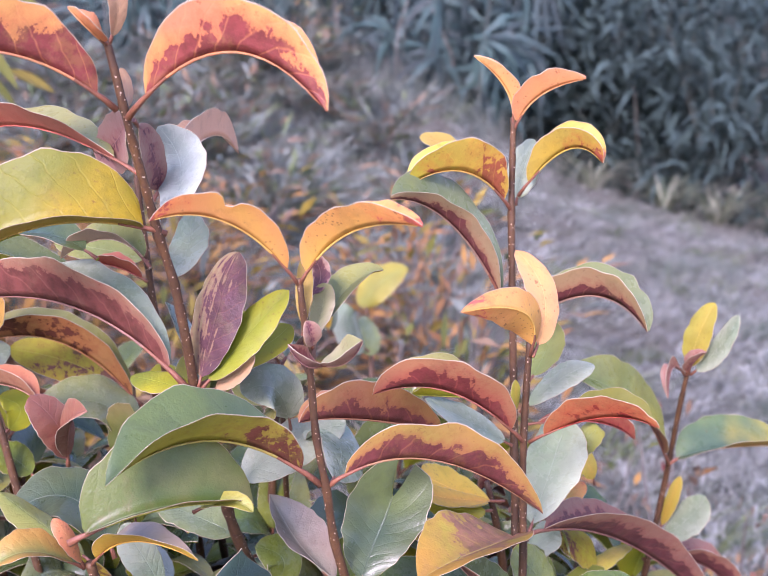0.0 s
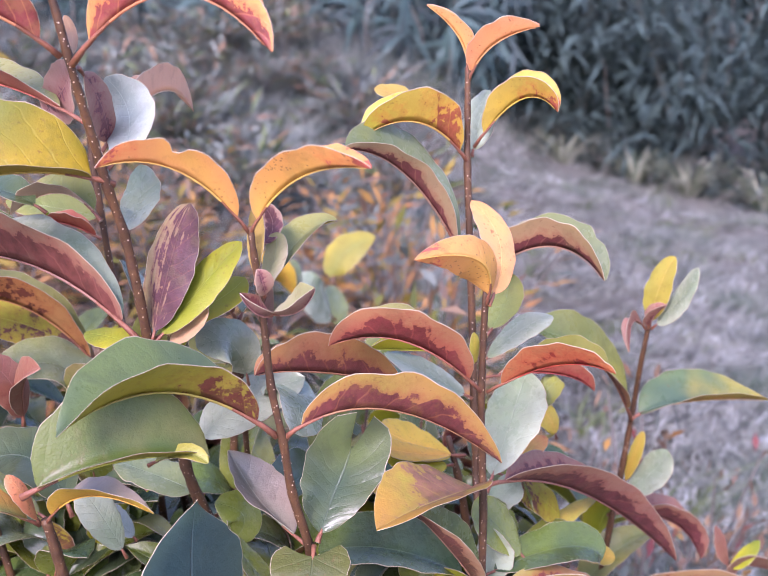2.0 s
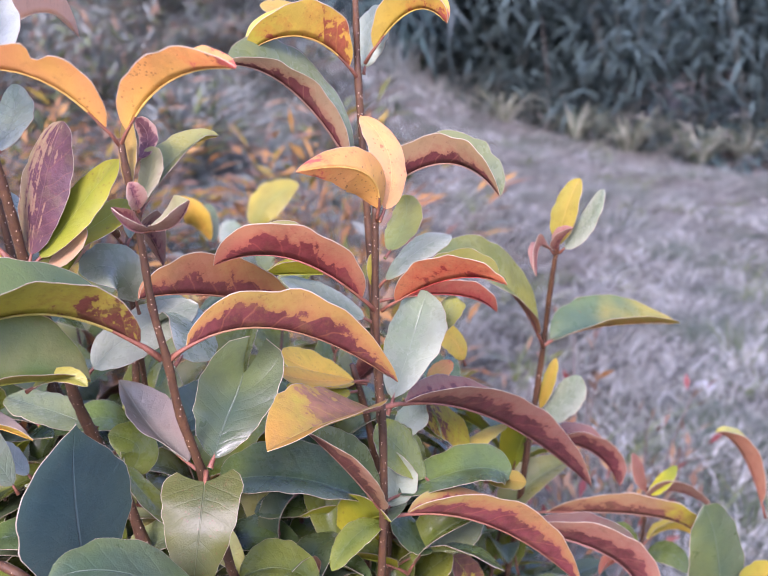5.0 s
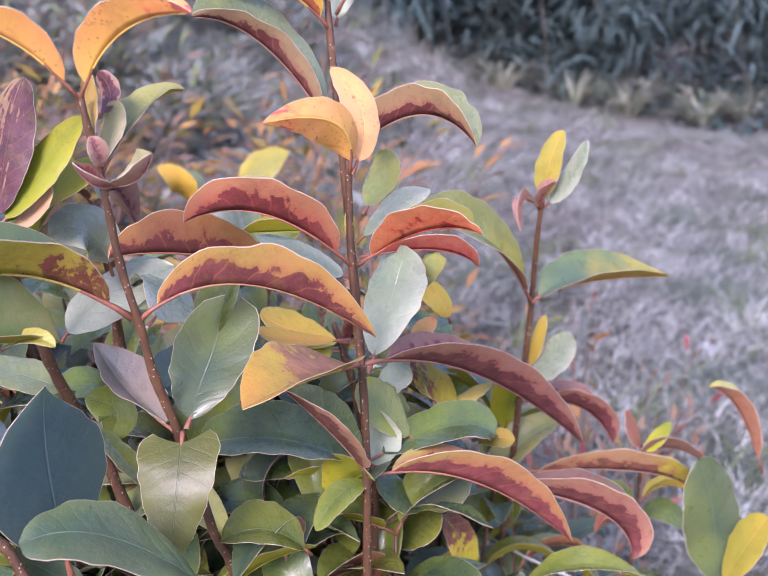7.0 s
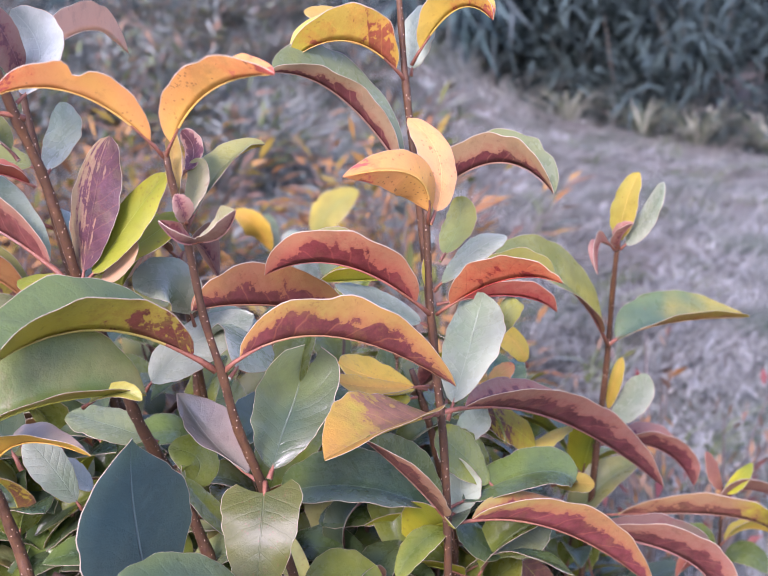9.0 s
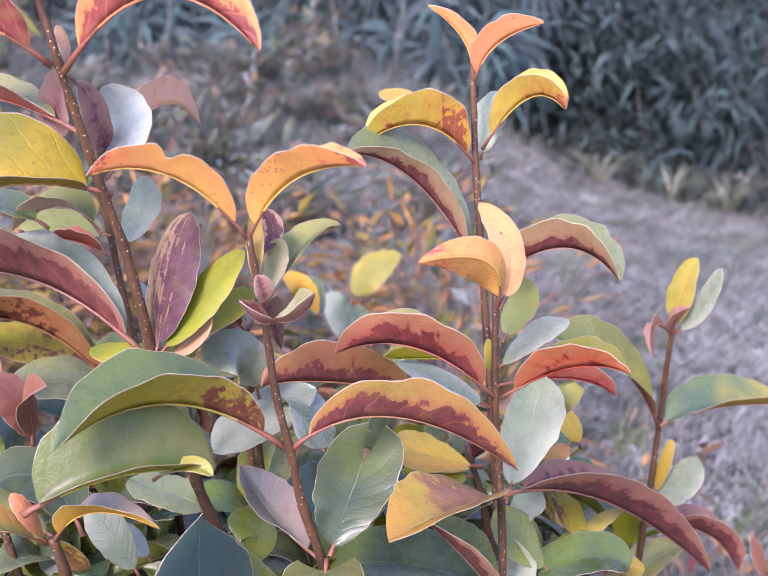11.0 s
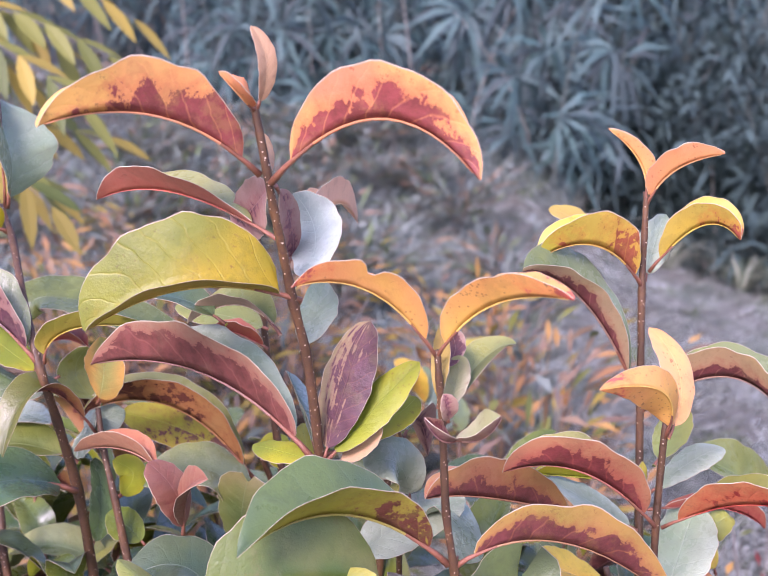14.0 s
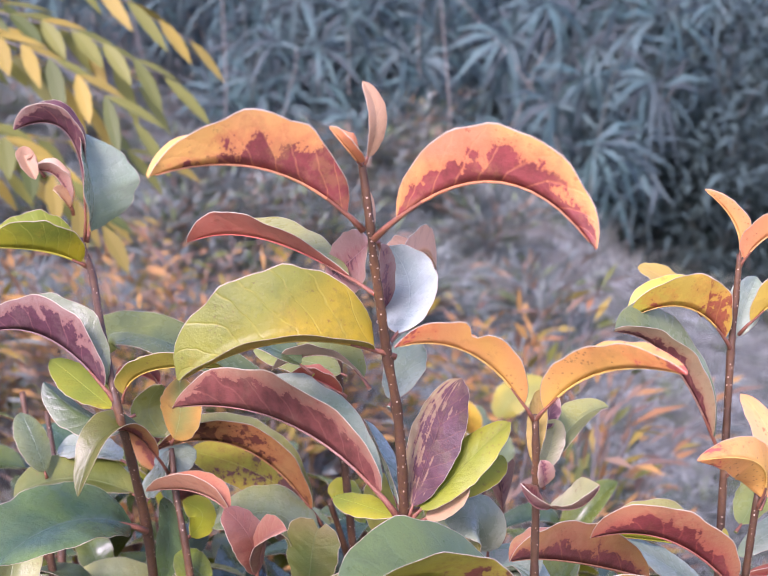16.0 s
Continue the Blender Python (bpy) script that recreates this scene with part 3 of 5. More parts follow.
for i, (tx, ty, th) in enumerate(((2.62, 7.3, 0.42), (2.95, 7.4, 0.36), (0.9, 8.9, 0.32), (-1.3, 8.6, 0.30), (1.95, 8.0, 0.38), (2.25, 7.7, 0.46), (1.5, 8.3, 0.40), (3.3, 7.2, 0.44))):
    grass_tussock(tx, ty, th, 70, 40 + i)


def shade_bush(x, y, tall, spread, seed):
    """A bush added for shaded bamboo, the shade painted as dark leaves: a short trunk with limbs and a loose uneven
    crown.
    """
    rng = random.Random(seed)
    bush = new("shade_bush")
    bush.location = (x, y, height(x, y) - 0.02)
    tagged(bush, "dark bush added to stand in for shaded bamboo in the thicket", "bush", "evergreen bushes in the thicket")
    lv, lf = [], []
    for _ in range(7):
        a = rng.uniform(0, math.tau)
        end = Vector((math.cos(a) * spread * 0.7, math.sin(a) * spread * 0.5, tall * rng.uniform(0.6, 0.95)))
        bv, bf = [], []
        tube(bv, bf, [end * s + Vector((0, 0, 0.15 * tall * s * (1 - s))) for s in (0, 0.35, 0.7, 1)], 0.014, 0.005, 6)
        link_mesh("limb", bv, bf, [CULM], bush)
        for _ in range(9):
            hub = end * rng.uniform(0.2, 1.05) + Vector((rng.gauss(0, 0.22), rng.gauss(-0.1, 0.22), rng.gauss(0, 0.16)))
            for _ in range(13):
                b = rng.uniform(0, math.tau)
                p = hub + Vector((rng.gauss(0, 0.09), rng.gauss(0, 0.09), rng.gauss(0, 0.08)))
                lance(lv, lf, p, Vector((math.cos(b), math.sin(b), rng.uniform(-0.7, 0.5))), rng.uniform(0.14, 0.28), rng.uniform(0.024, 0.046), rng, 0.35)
    link_mesh("crown", lv, lf, [SHADE_LEAF], bush)["kind"] = "stuff"


# added bushes whose dark colour makes the shade on the right
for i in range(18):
    shade_bush(1.6 + 0.5 * (i % 9) + place.uniform(-0.2, 0.2), 8.9 + 1.0 * (i // 9) + place.uniform(-0.35, 0.35) - 1.0 * ease(1.6 + 0.5 * (i % 9), 2.0, 3.0), place.uniform(1.3, 2.2) + 1.0 * (i // 9), 0.65, 700 + i)


# more of them, to darken the bamboo's right end
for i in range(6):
    shade_bush(1.05 + 0.22 * (i % 3) + place.uniform(-0.1, 0.1), 9.3 + 0.9 * (i // 3), place.uniform(1.4, 2.1) + 0.9 * (i // 3), 0.6, 760 + i)


def undergrowth():
    """Low dark weeds and dead leaves between the grass and the thicket."""
    rng = random.Random(78)
    verts, faces, idx = [], [], []
    while len(faces) < 36000:
        x = rng.uniform(-3.5, 5.2)
        edge = thicket_edge(x)
        y = edge + rng.uniform(-0.15, 2.6)
        a = rng.uniform(0, math.tau)
        z = height(x, y) + 0.38 * rng.random() ** 2 * min(1.0, 0.25 + (y - edge))
        n = len(faces)
        lance(verts, faces, Vector((x, y, z)), Vector((math.cos(a), math.sin(a), rng.uniform(-0.4, 0.7))), rng.uniform(0.08, 0.24), rng.uniform(0.012, 0.04), rng)
        idx += [rng.choice((0, 0, 1, 1, 2, 3))] * (len(faces) - n)
    tagged(link_mesh("undergrowth", verts, faces, [SHADE_LEAF, BAMBOO, TWIG, SCRUB], index=idx), "low dark weeds and dead leaves at the thicket's foot", "undergrowth", kind="stuff")


undergrowth()


def thicket_wall():
    """The closed wood behind the bamboo."""
    rng = random.Random(77)
    verts, faces = [], []
    for _ in range(12000):
        x, y = rng.uniform(-11, 12), rng.uniform(15.0, 17.5)
        z = height(x, y) + rng.uniform(0, 5.5)
        a = rng.uniform(0, math.tau)
        lance(verts, faces, Vector((x, y, z)), Vector((math.cos(a), math.sin(a), rng.uniform(-0.8, 0.4))), rng.uniform(0.5, 0.9), rng.uniform(0.18, 0.34), rng)
    tagged(link_mesh("far_woods", verts, faces, [SHADE_LEAF]), "dark dense evergreen wood behind the bamboo", "woods", kind="stuff")


thicket_wall()


def low_shrub(name, x, y, tall, spread, twigs, leaves, mats, label, group, seed, size=(0.03, 0.055), slim=0.30, lift=0.15):
    """A low open shrub: thin forking twigs with small pointed leaves."""
    rng = random.Random(seed)
    root = Vector((x, y, height(x, y) - 0.01))
    ob = new(name)
    ob.location = root
    tagged(ob, label, "shrub", group)
    tv, tf, lv, lf, idx = [], [], [], [], []
    for _ in range(twigs):
        a, r = rng.uniform(0, math.tau), spread * math.sqrt(rng.random())
        h = tall * rng.uniform(0.55, 1.1)
        end = Vector((math.cos(a) * r, math.sin(a) * r, h))
        pts = [Vector((end.x * s * 0.9 * s, end.y * s * 0.9 * s, end.z * s)) for s in (0, 0.4, 0.75, 1)]
        tube(tv, tf, pts, 0.004, 0.0015, 4)
        for _ in range(leaves):
            s = rng.uniform(0.35, 1.05)
            p = Vector((end.x * s * s * 0.9, end.y * s * s * 0.9, end.z * s)) + Vector((rng.gauss(0, 0.02), rng.gauss(0, 0.02), rng.gauss(0, 0.015)))
            b = rng.uniform(0, math.tau)
            n = len(lf)
            lance(lv, lf, p, Vector((end.x, end.y, h * lift)).normalized() + Vector((math.cos(b), math.sin(b), rng.uniform(-0.3, 0.3))) * 0.55, rng.uniform(*size), rng.uniform(*size) * slim, rng, 0.15)
            idx += [rng.choice(range(len(mats)))] * (len(lf) - n)
    link_mesh("brushwood", tv, tf, [TWIG], ob)["kind"] = "stuff"
    link_mesh("foliage", lv, lf, mats, ob, index=idx)["kind"] = "stuff"


rust_mix = [RUST, RUST, FADED, YELLOW, RUST, OLIVE, SCRUB, FADED, FADED]
for i in range(38):
    sy = 1.75 + 2.1 * place.random()
    sx = sy * place.uniform(-0.50, 0.08)
    low_shrub("low_shrub", sx, sy, place.uniform(0.55, 0.76) + 0.03 * sy - height(sx, sy) * 0.8, 0.34, 12, 24, rust_mix, "low shrub with small rust-orange and yellow autumn leaves", "rusty low shrubs behind the privet", 300 + i, (0.055, 0.10), 0.22)
for i in range(34):
    sx, sy = place.uniform(-3.0, 0.5), place.uniform(4.8, 9.2)
    low_shrub("scrub_bush", sx * (0.5 + 0.09 * sy), sy, place.uniform(0.25, 0.55), 0.5, 18, 22, [SCRUB, SCRUB, GREENBLADE, FADED, SCRUB], "tangled grey-green scrub bush with dry twigs", "scrub on the bank", 400 + i, (0.08, 0.18), 0.15, 0.5)
for i in range(2):
    low_shrub("red_seedling", place.uniform(0.32, 0.85), place.uniform(1.3, 1.9), place.uniform(0.36, 0.52), 0.2, 9, 14, [FADED, SCRUB, FADED, OLIVE, FADED, FADED, SCRUB], "small seedling shrub with faded brown and olive leaves", "red seedlings beside the privet", 500 + i, (0.028, 0.05), 0.28)

for i, (sx, sy, tall) in enumerate(((0.46, 1.72, 0.50), (0.62, 1.85, 0.40), (0.40, 1.45, 0.44))):
    low_shrub("red_seedling", sx, sy, tall, 0.16, 8, 14, [FADED, FADED, RUST, FADED, SCRUB, FADED, CRIMSON], "small seedling shrub with crimson and purple-brown leaves", "red seedlings beside the privet", 520 + i, (0.028, 0.05), 0.28, 0.5)


# ---- the privet shrub ----
shrub = new("privet_shrub")
ROOT = Vector((0.0, 0.75, 0.0))
shrub.location = ROOT
tagged(shrub, "evergreen privet shrub with arching green, orange and purple winter leaves", "shrub")
ORIGIN = {shrub: ROOT}
leaf_rng = random.Random(21)
wart_rng = random.Random(22)


def lenticels(on, line, foot, r0, r1):
    """The small pale corky warts on a twig's bark."""
    verts, faces = [], []
    n = len(line)
    for i in range(1, n - 6):
        along = line[i + 1] - line[i]
        t = along.normalized()
        x = t.cross(Vector((0.2, 1.0, 0.1))).normalized()
        y = t.cross(x)
        for _ in range(max(1, round(along.length / 0.0030))):
            q = wart_rng.uniform(0, math.tau)
            out = x * math.cos(q) + y * math.sin(q)
            across = t.cross(out)
            r = (r0 + (r1 - r0) * min(1, i / (n - 8))) * 1.01
            c = line[i] + along * wart_rng.random() + out * r - foot
            size = wart_rng.uniform(0.00025, 0.00052) * (0.7 + 0.6 * i / n)
            k = len(verts)
            verts += [c + t * size * 1.5, c + across * size, c - t * size * 1.5, c - across * size, c + out * size * 0.8]
            faces += [(k, k + 1, k + 4), (k + 1, k + 2, k + 4), (k + 2, k + 3, k + 4), (k + 3, k, k + 4)]
    dots = link_mesh("lenticels", verts, faces, [CORK], on)
    dots["label"], dots["kind"] = "small pale corky warts", "stuff"


def stem(points, r0, r1):
    """A twig from its top down to its foot, with swollen nodes; it runs on into the heart of the shrub."""
    pts = [Vector(p) for p in points]
    last, before = pts[-1], pts[-2]
    pts.append(last + (last - before).normalized() * 0.08)
    pts.append(Vector((pts[-1].x * 0.8, 0.55 + 0.3 * pts[-1].y, max(0.3, pts[-1].z - 0.35))))
    fine = []
    for i in range(len(pts) - 1):
        a, b, c, d = pts[max(i - 1, 0)], pts[i], pts[i + 1], pts[min(i + 2, len(pts) - 1)]
        for k in range(4):
            s = k / 4
            fine.append(0.5 * (2 * b + (c - a) * s + (2 * a - 5 * b + 4 * c - d) * s * s + (3 * b - a - 3 * c + d) * s ** 3))
    fine.append(pts[-1])
    verts, faces = [], []
    n, sides = len(fine), 10
    foot = fine[-1]
    for i, p in enumerate(fine):
        t = (fine[min(i + 1, n - 1)] - fine[max(i - 1, 0)]).normalized()
        x = t.cross(Vector((0.2, 1.0, 0.1))).normalized()
        y = t.cross(x)
        r = (r0 + (r1 - r0) * min(1, i / (n - 8))) * (1.14 if i % 4 == 0 and 0 < i < n - 9 else 1.0) * (1 + 0.09 * leaf_rng.uniform(-1, 1))
        verts += [p - foot + (x * math.cos(q) + y * math.sin(q)) * r for q in (math.tau * j / sides for j in range(sides))]
    for i in range(n - 1):
        for j in range(sides):
            a, b = i * sides + j, i * sides + (j + 1) % sides
            faces.append((a, b, b + sides, a + sides))
    faces.append(tuple(range(sides - 1, -1, -1)))
    ob = link_mesh("stem", verts, faces, [BARK], shrub, foot - ROOT, smooth=True)
    ORIGIN[ob] = foot
    lenticels(ob, fine, foot, r0, r1)
    return ob


def blade_mesh(base, mid, tip, half, face, fold, under, upper, notch=None, rows=28, cols=5, rng=leaf_rng, taper=0.72, blunt=0.5, ears=(0.0, 0.0), bias=None, skew=0.0):
    """A leaf as a thin solid: petiole, then a pointed blade, folded up along its midrib by fold degrees; face is where its upper side looks."""
    b, m, t, face = Vector(), Vector(mid) - Vector(base), Vector(tip) - Vector(base), Vector(face).normalized()
    ctrl = m * 2 - (b + t) / 2
    stalk = 0.10
    top = blunt / (blunt + taper)
    peak = 1 / (top ** blunt * (1 - top) ** taper)
    wav, wph, wob = rng.uniform(0.008, 0.03), rng.uniform(0, 6), rng.uniform(0.92, 1.08)
    twist, sway, kink = radians(rng.uniform(-9, 9)), rng.uniform(-0.05, 0.05), rng.uniform(5, 9)
    twist = twist if bias is None else radians(bias)
    fold_l, fold_r = radians(fold), radians(fold)

    def at(s):
        return b * (1 - s) ** 2 + ctrl * 2 * s * (1 - s) + t * s * s

    def tangent(s):
        return ((ctrl - b) * (1 - s) + (t - ctrl) * s).normalized()

    verts, faces, index, uvs = [], [], [], []
    inner = [0.986 * k / cols for k in range(1, cols + 1)] + [1.0]
    across = [-k for k in reversed(inner)] + [0.0] + inner
    thick = 0.0006
    for sheet in (1, -1):
        for i in range(rows + 1):
            q = i / rows
            s = stalk + (1 - stalk) * q
            c, tg = at(s), tangent(s)
            side = tg.cross(face).normalized()
            up = side.cross(tg).normalized()
            turn = twist * (q - 0.45) * 2
            side, up = side * math.cos(turn) + up * math.sin(turn), up * math.cos(turn) - side * math.sin(turn)
            c = c + side * half * sway * math.sin(kink * q) * q
            w = half * peak * (q + 0.002) ** blunt * (1.0 - q + 0.0008) ** taper
            for k in across:
                f = fold_l if k < 0 else fold_r
                reach = w * (wob + skew if k > 0 else 2 - wob - skew) * abs(k)
                reach *= 1 + 0.022 * abs(k) ** 6 * (math.sin(29 * q + 5 * wph) + 0.7 * math.sin(47 * q + 9 * wph + k))
                if notch and k != 0:
                    reach *= 1 - notch[1] * math.exp(-((q - notch[0]) / 0.045) ** 2)
                ruffle = half * wav * (math.sin(9 * q + wph + (2 if k > 0 else 0)) + 0.5 * math.sin(23 * q + 2 * wph)) * abs(k) ** 2 * 2.0
                quilt = half * 0.006 * math.cos(math.tau * (8 * q - 1.5 * abs(k)) + wph) * math.sin(math.pi * min(1.0, abs(k))) * math.sin(math.pi * q)
                cup = -0.05 * half * abs(k) ** 2 * math.sin(math.pi * q)
                p = c + side * math.copysign(reach * math.cos(f), k) + up * (reach * math.sin(f) + ruffle + cup + quilt)
                p += tg * (half * abs(k) ** 1.5 * (ears[1] * q ** 4 - ears[0] * (1 - q) ** 4))
                edge = 1 - 0.6 * abs(k) ** 6
                verts.append(p + up * (sheet * thick * 0.5 * (0.15 + edge)))
                uvs.append(((k + 1) / 2, q))
    n = len(across)
    for sheet in (0, 1):
        o = sheet * (rows + 1) * n
        for i in range(rows):
            for k in range(n - 1):
                quad = (o + i * n + k, o + i * n + k + 1, o + (i + 1) * n + k + 1, o + (i + 1) * n + k)
                faces.append(quad if sheet == 0 else quad[::-1])
                index.append(3 if k in (0, n - 2) else sheet)
    o = (rows + 1) * n
    for i in range(rows):
        for k in (0, n - 1):
            a, c = i * n + k, (i + 1) * n + k
            faces.append((a, c, c + o, a + o) if k == 0 else (c, a, a + o, c + o))
            index.append(3)
    start = len(verts)
    rib = max(0.0006, half * 0.034)
    pts = [at(0.97 * j / 14) - tangent(j / 14).cross(face).normalized().cross(tangent(j / 14)).normalized() * thick * (0.9 if j > 1 else 0) for j in range(15)]
    tube(verts, faces, pts, rib, rib * 0.25, 6)
    ring = len(verts) - 15 * 6
    for j, swell in enumerate((2.1, 1.7, 1.25)):
        for q in range(6):
            verts[ring + 6 * j + q] = pts[j] + (verts[ring + 6 * j + q] - pts[j]) * swell
    extra = len(faces) - len(index)
    index += [2] * 18 + [1] * (extra - 18)
    uvs += [(0.5, 0.0)] * (len(verts) - start)
    me = bpy.data.meshes.new("leaf")
    me.from_pydata(verts, [], faces)
    for mat in (SKINS[upper], SKINS[under], STALK, MARGIN):
        me.materials.append(mat)
    me.polygons.foreach_set("material_index", index)
    me.polygons.foreach_set("use_smooth", [True] * len(faces))
    layer = me.uv_layers.new(name="blade")
    loops = np.zeros(len(me.loops), dtype=np.int32)
    me.loops.foreach_get("vertex_index", loops)
    layer.data.foreach_set("uv", np.array(uvs, dtype=np.float32)[loops].ravel())
    me.update()
    return me


def leaf(on, base, mid, tip, half, face, fold, under, upper, notch=None, taper=0.0, blunt=0.0, ears=(0.0, 0.0), bias=None, skew=0.0):
    ob = new("leaf", blade_mesh(base, mid, tip, half, face, fold, under, upper, notch, taper=taper or (0.82 if fold > 28 else 0.58), blunt=blunt or (0.74 if fold > 28 else 0.58), ears=ears, bias=bias, skew=skew))
    ob.parent = on
    ob.location = Vector(base) - ORIGIN[on]
    return ob


# stems and leaves: stalk's foot, middle and tip of the midrib, half width, where the upper side looks, fold, colours below and above

S1 = stem(((-0.1292, 0.5480, 1.2450), (-0.1270, 0.5500, 1.2326), (-0.1240, 0.5530, 1.2142), (-0.1217, 0.5600, 1.1951), (-0.1178, 0.5680, 1.1703), (-0.1143, 0.5750, 1.1472), (-0.1089, 0.5830, 1.1205), (-0.1050, 0.5900, 1.0877), (-0.1023, 0.6000, 1.0527), (-0.0984, 0.6170, 1.0183), (-0.0917, 0.6300, 0.9737), (-0.0861, 0.6380, 0.9481), (-0.0781, 0.6500, 0.9203), (-0.0661, 0.6600, 0.8658), (-0.0568, 0.6700, 0.8007)), 0.0019, 0.0036)
SC = stem(((-0.0412, 0.5520, 1.1302), (-0.0400, 0.5530, 1.1155), (-0.0374, 0.5600, 1.0841), (-0.0350, 0.5660, 1.0435), (-0.0302, 0.5710, 1.0121), (-0.0265, 0.5780, 0.9786), (-0.0182, 0.5900, 0.9379), (-0.0088, 0.6100, 0.8712)), 0.0016, 0.0028)
S2a = stem(((0.0783, 0.7000, 1.1975), (0.0784, 0.7000, 1.1708), (0.0786, 0.7000, 1.1376), (0.0805, 0.7000, 1.0879), (0.0824, 0.7000, 1.0368), (0.0839, 0.6950, 0.9825), (0.0855, 0.6900, 0.9271)), 0.0018, 0.0027)
S2b = stem(((0.0820, 0.6200, 1.0802), (0.0811, 0.6220, 1.0514), (0.0805, 0.6240, 1.0160), (0.0815, 0.6260, 0.9793), (0.0829, 0.6280, 0.9414), (0.0820, 0.6300, 0.8893), (0.0789, 0.6400, 0.8197)), 0.0018, 0.0027)
S3 = stem(((0.2309, 0.8350, 1.0002), (0.2282, 0.8450, 0.9623), (0.2270, 0.8600, 0.9169), (0.2239, 0.8700, 0.8712), (0.2177, 0.8800, 0.8104), (0.2115, 0.9000, 0.7225)), 0.0018, 0.0028)
SL = stem(((-0.3395, 0.7650, 1.1738), (-0.3226, 0.7400, 1.1548), (-0.3006, 0.7000, 1.1185), (-0.2847, 0.6800, 1.0841), (-0.2786, 0.6900, 1.0479), (-0.2735, 0.7100, 0.9968), (-0.2679, 0.7200, 0.9364)), 0.0021, 0.0034)
SL2 = stem(((-0.2589, 0.7100, 1.0515), (-0.2543, 0.7050, 1.0261), (-0.2458, 0.7000, 0.9931), (-0.2375, 0.7000, 0.9481)), 0.0017, 0.0027)
SL3 = stem(((-0.3940, 0.8000, 1.0570), (-0.3835, 0.7900, 1.0242), (-0.3690, 0.7800, 0.9742), (-0.3574, 0.7800, 0.9016)), 0.0020, 0.0032)
SL4 = stem(((-0.3913, 0.8400, 1.0326), (-0.3813, 0.8300, 0.9979), (-0.3712, 0.8200, 0.9409)), 0.0018, 0.0030)
SB1 = stem(((-0.1649, 0.7750, 1.0036), (-0.1531, 0.7850, 0.9655), (-0.1400, 0.8000, 0.9129)), 0.0020, 0.0030)
SB2 = stem(((-0.1651, 0.7600, 1.1688), (-0.1620, 0.7600, 1.1167), (-0.1547, 0.7650, 1.0387), (-0.1456, 0.7700, 0.9683)), 0.0020, 0.0030)
SM = stem(((-0.0738, 0.7700, 1.0239), (-0.0783, 0.7750, 0.9624), (-0.0825, 0.7800, 0.9037), (-0.0893, 0.8000, 0.8144)), 0.0024, 0.0034)
ST = stem(((0.0376, 0.7220, 0.8810), (0.0325, 0.7220, 0.8499), (0.0258, 0.7300, 0.7944)), 0.0014, 0.0020)
SK = stem(((0.0698, 0.7300, 0.9503), (0.0761, 0.7300, 0.9241), (0.0823, 0.7350, 0.8900), (0.0878, 0.7400, 0.8399)), 0.0020, 0.0030)
leaf(S1, (-0.1273, 0.5530, 1.2123), (-0.1682, 0.5250, 1.2398), (-0.2155, 0.5000, 1.2349), 0.0269, (0.13, 0.36, 0.94), 57, "emberstalk", "emberstalk")
leaf(S1, (-0.1222, 0.5530, 1.2085), (-0.0702, 0.5200, 1.2406), (-0.0242, 0.5000, 1.2155), 0.0273, (-0.07, 0.37, 0.96), 57, "ember", "ember")
leaf(S1, (-0.1283, 0.5480, 1.2428), (-0.1229, 0.5450, 1.2628), (-0.1299, 0.5450, 1.2810), 0.0056, (0.77, -0.72, 0.02), 15, "petal", "petal")
leaf(S1, (-0.1288, 0.5480, 1.2428), (-0.1340, 0.5350, 1.2504), (-0.1430, 0.5350, 1.2600), 0.0080, (0.79, 0.01, 0.61), 42, "peach", "peach")
leaf(S1, (-0.1230, 0.5550, 1.2118), (-0.1266, 0.5750, 1.2214), (-0.1308, 0.5800, 1.2310), 0.0040, (0.78, -0.68, 0.14), 0, "petal", "petal")
leaf(S1, (-0.1215, 0.5650, 1.1808), (-0.1869, 0.6200, 1.1983), (-0.2359, 0.6450, 1.1907), 0.0190, (0.23, -0.00, 0.97), 39, "redsmall", "sage")
leaf(S1, (-0.1240, 0.5600, 1.2064), (-0.1350, 0.5850, 1.1951), (-0.1481, 0.5970, 1.1820), 0.0150, (-0.10, -0.92, 0.30), 6, "rosemauve", "rosemauve", bias=0)
leaf(S1, (-0.1209, 0.5600, 1.2069), (-0.1184, 0.5900, 1.1876), (-0.1194, 0.6100, 1.1662), 0.0104, (0.70, -0.73, 0.24), 0, "rosemauve", "rosemauve")
# whitened all over: the sky's reflection is painted into this blade
leaf(S1, (-0.1139, 0.5750, 1.1554), (-0.1066, 0.6050, 1.1759), (-0.1192, 0.6100, 1.1994), 0.0163, (-0.44, -0.90, 0.10), 0, "skysheenwhite", "skysheenwhite", taper=0.5)
leaf(S1, (-0.1220, 0.6000, 1.1610), (-0.1104, 0.7200, 1.1839), (-0.1011, 0.8000, 1.1642), 0.0183, (-0.48, -0.04, 0.86), 60, "rosepale", "petal")
leaf(S1, (-0.1107, 0.5760, 1.1483), (-0.1612, 0.5500, 1.1577), (-0.2112, 0.5450, 1.1355), 0.0270, (0.04, -0.49, 0.87), 50, "limeyellow", "veined", taper=0.62, blunt=0.55, bias=0, skew=0.36)
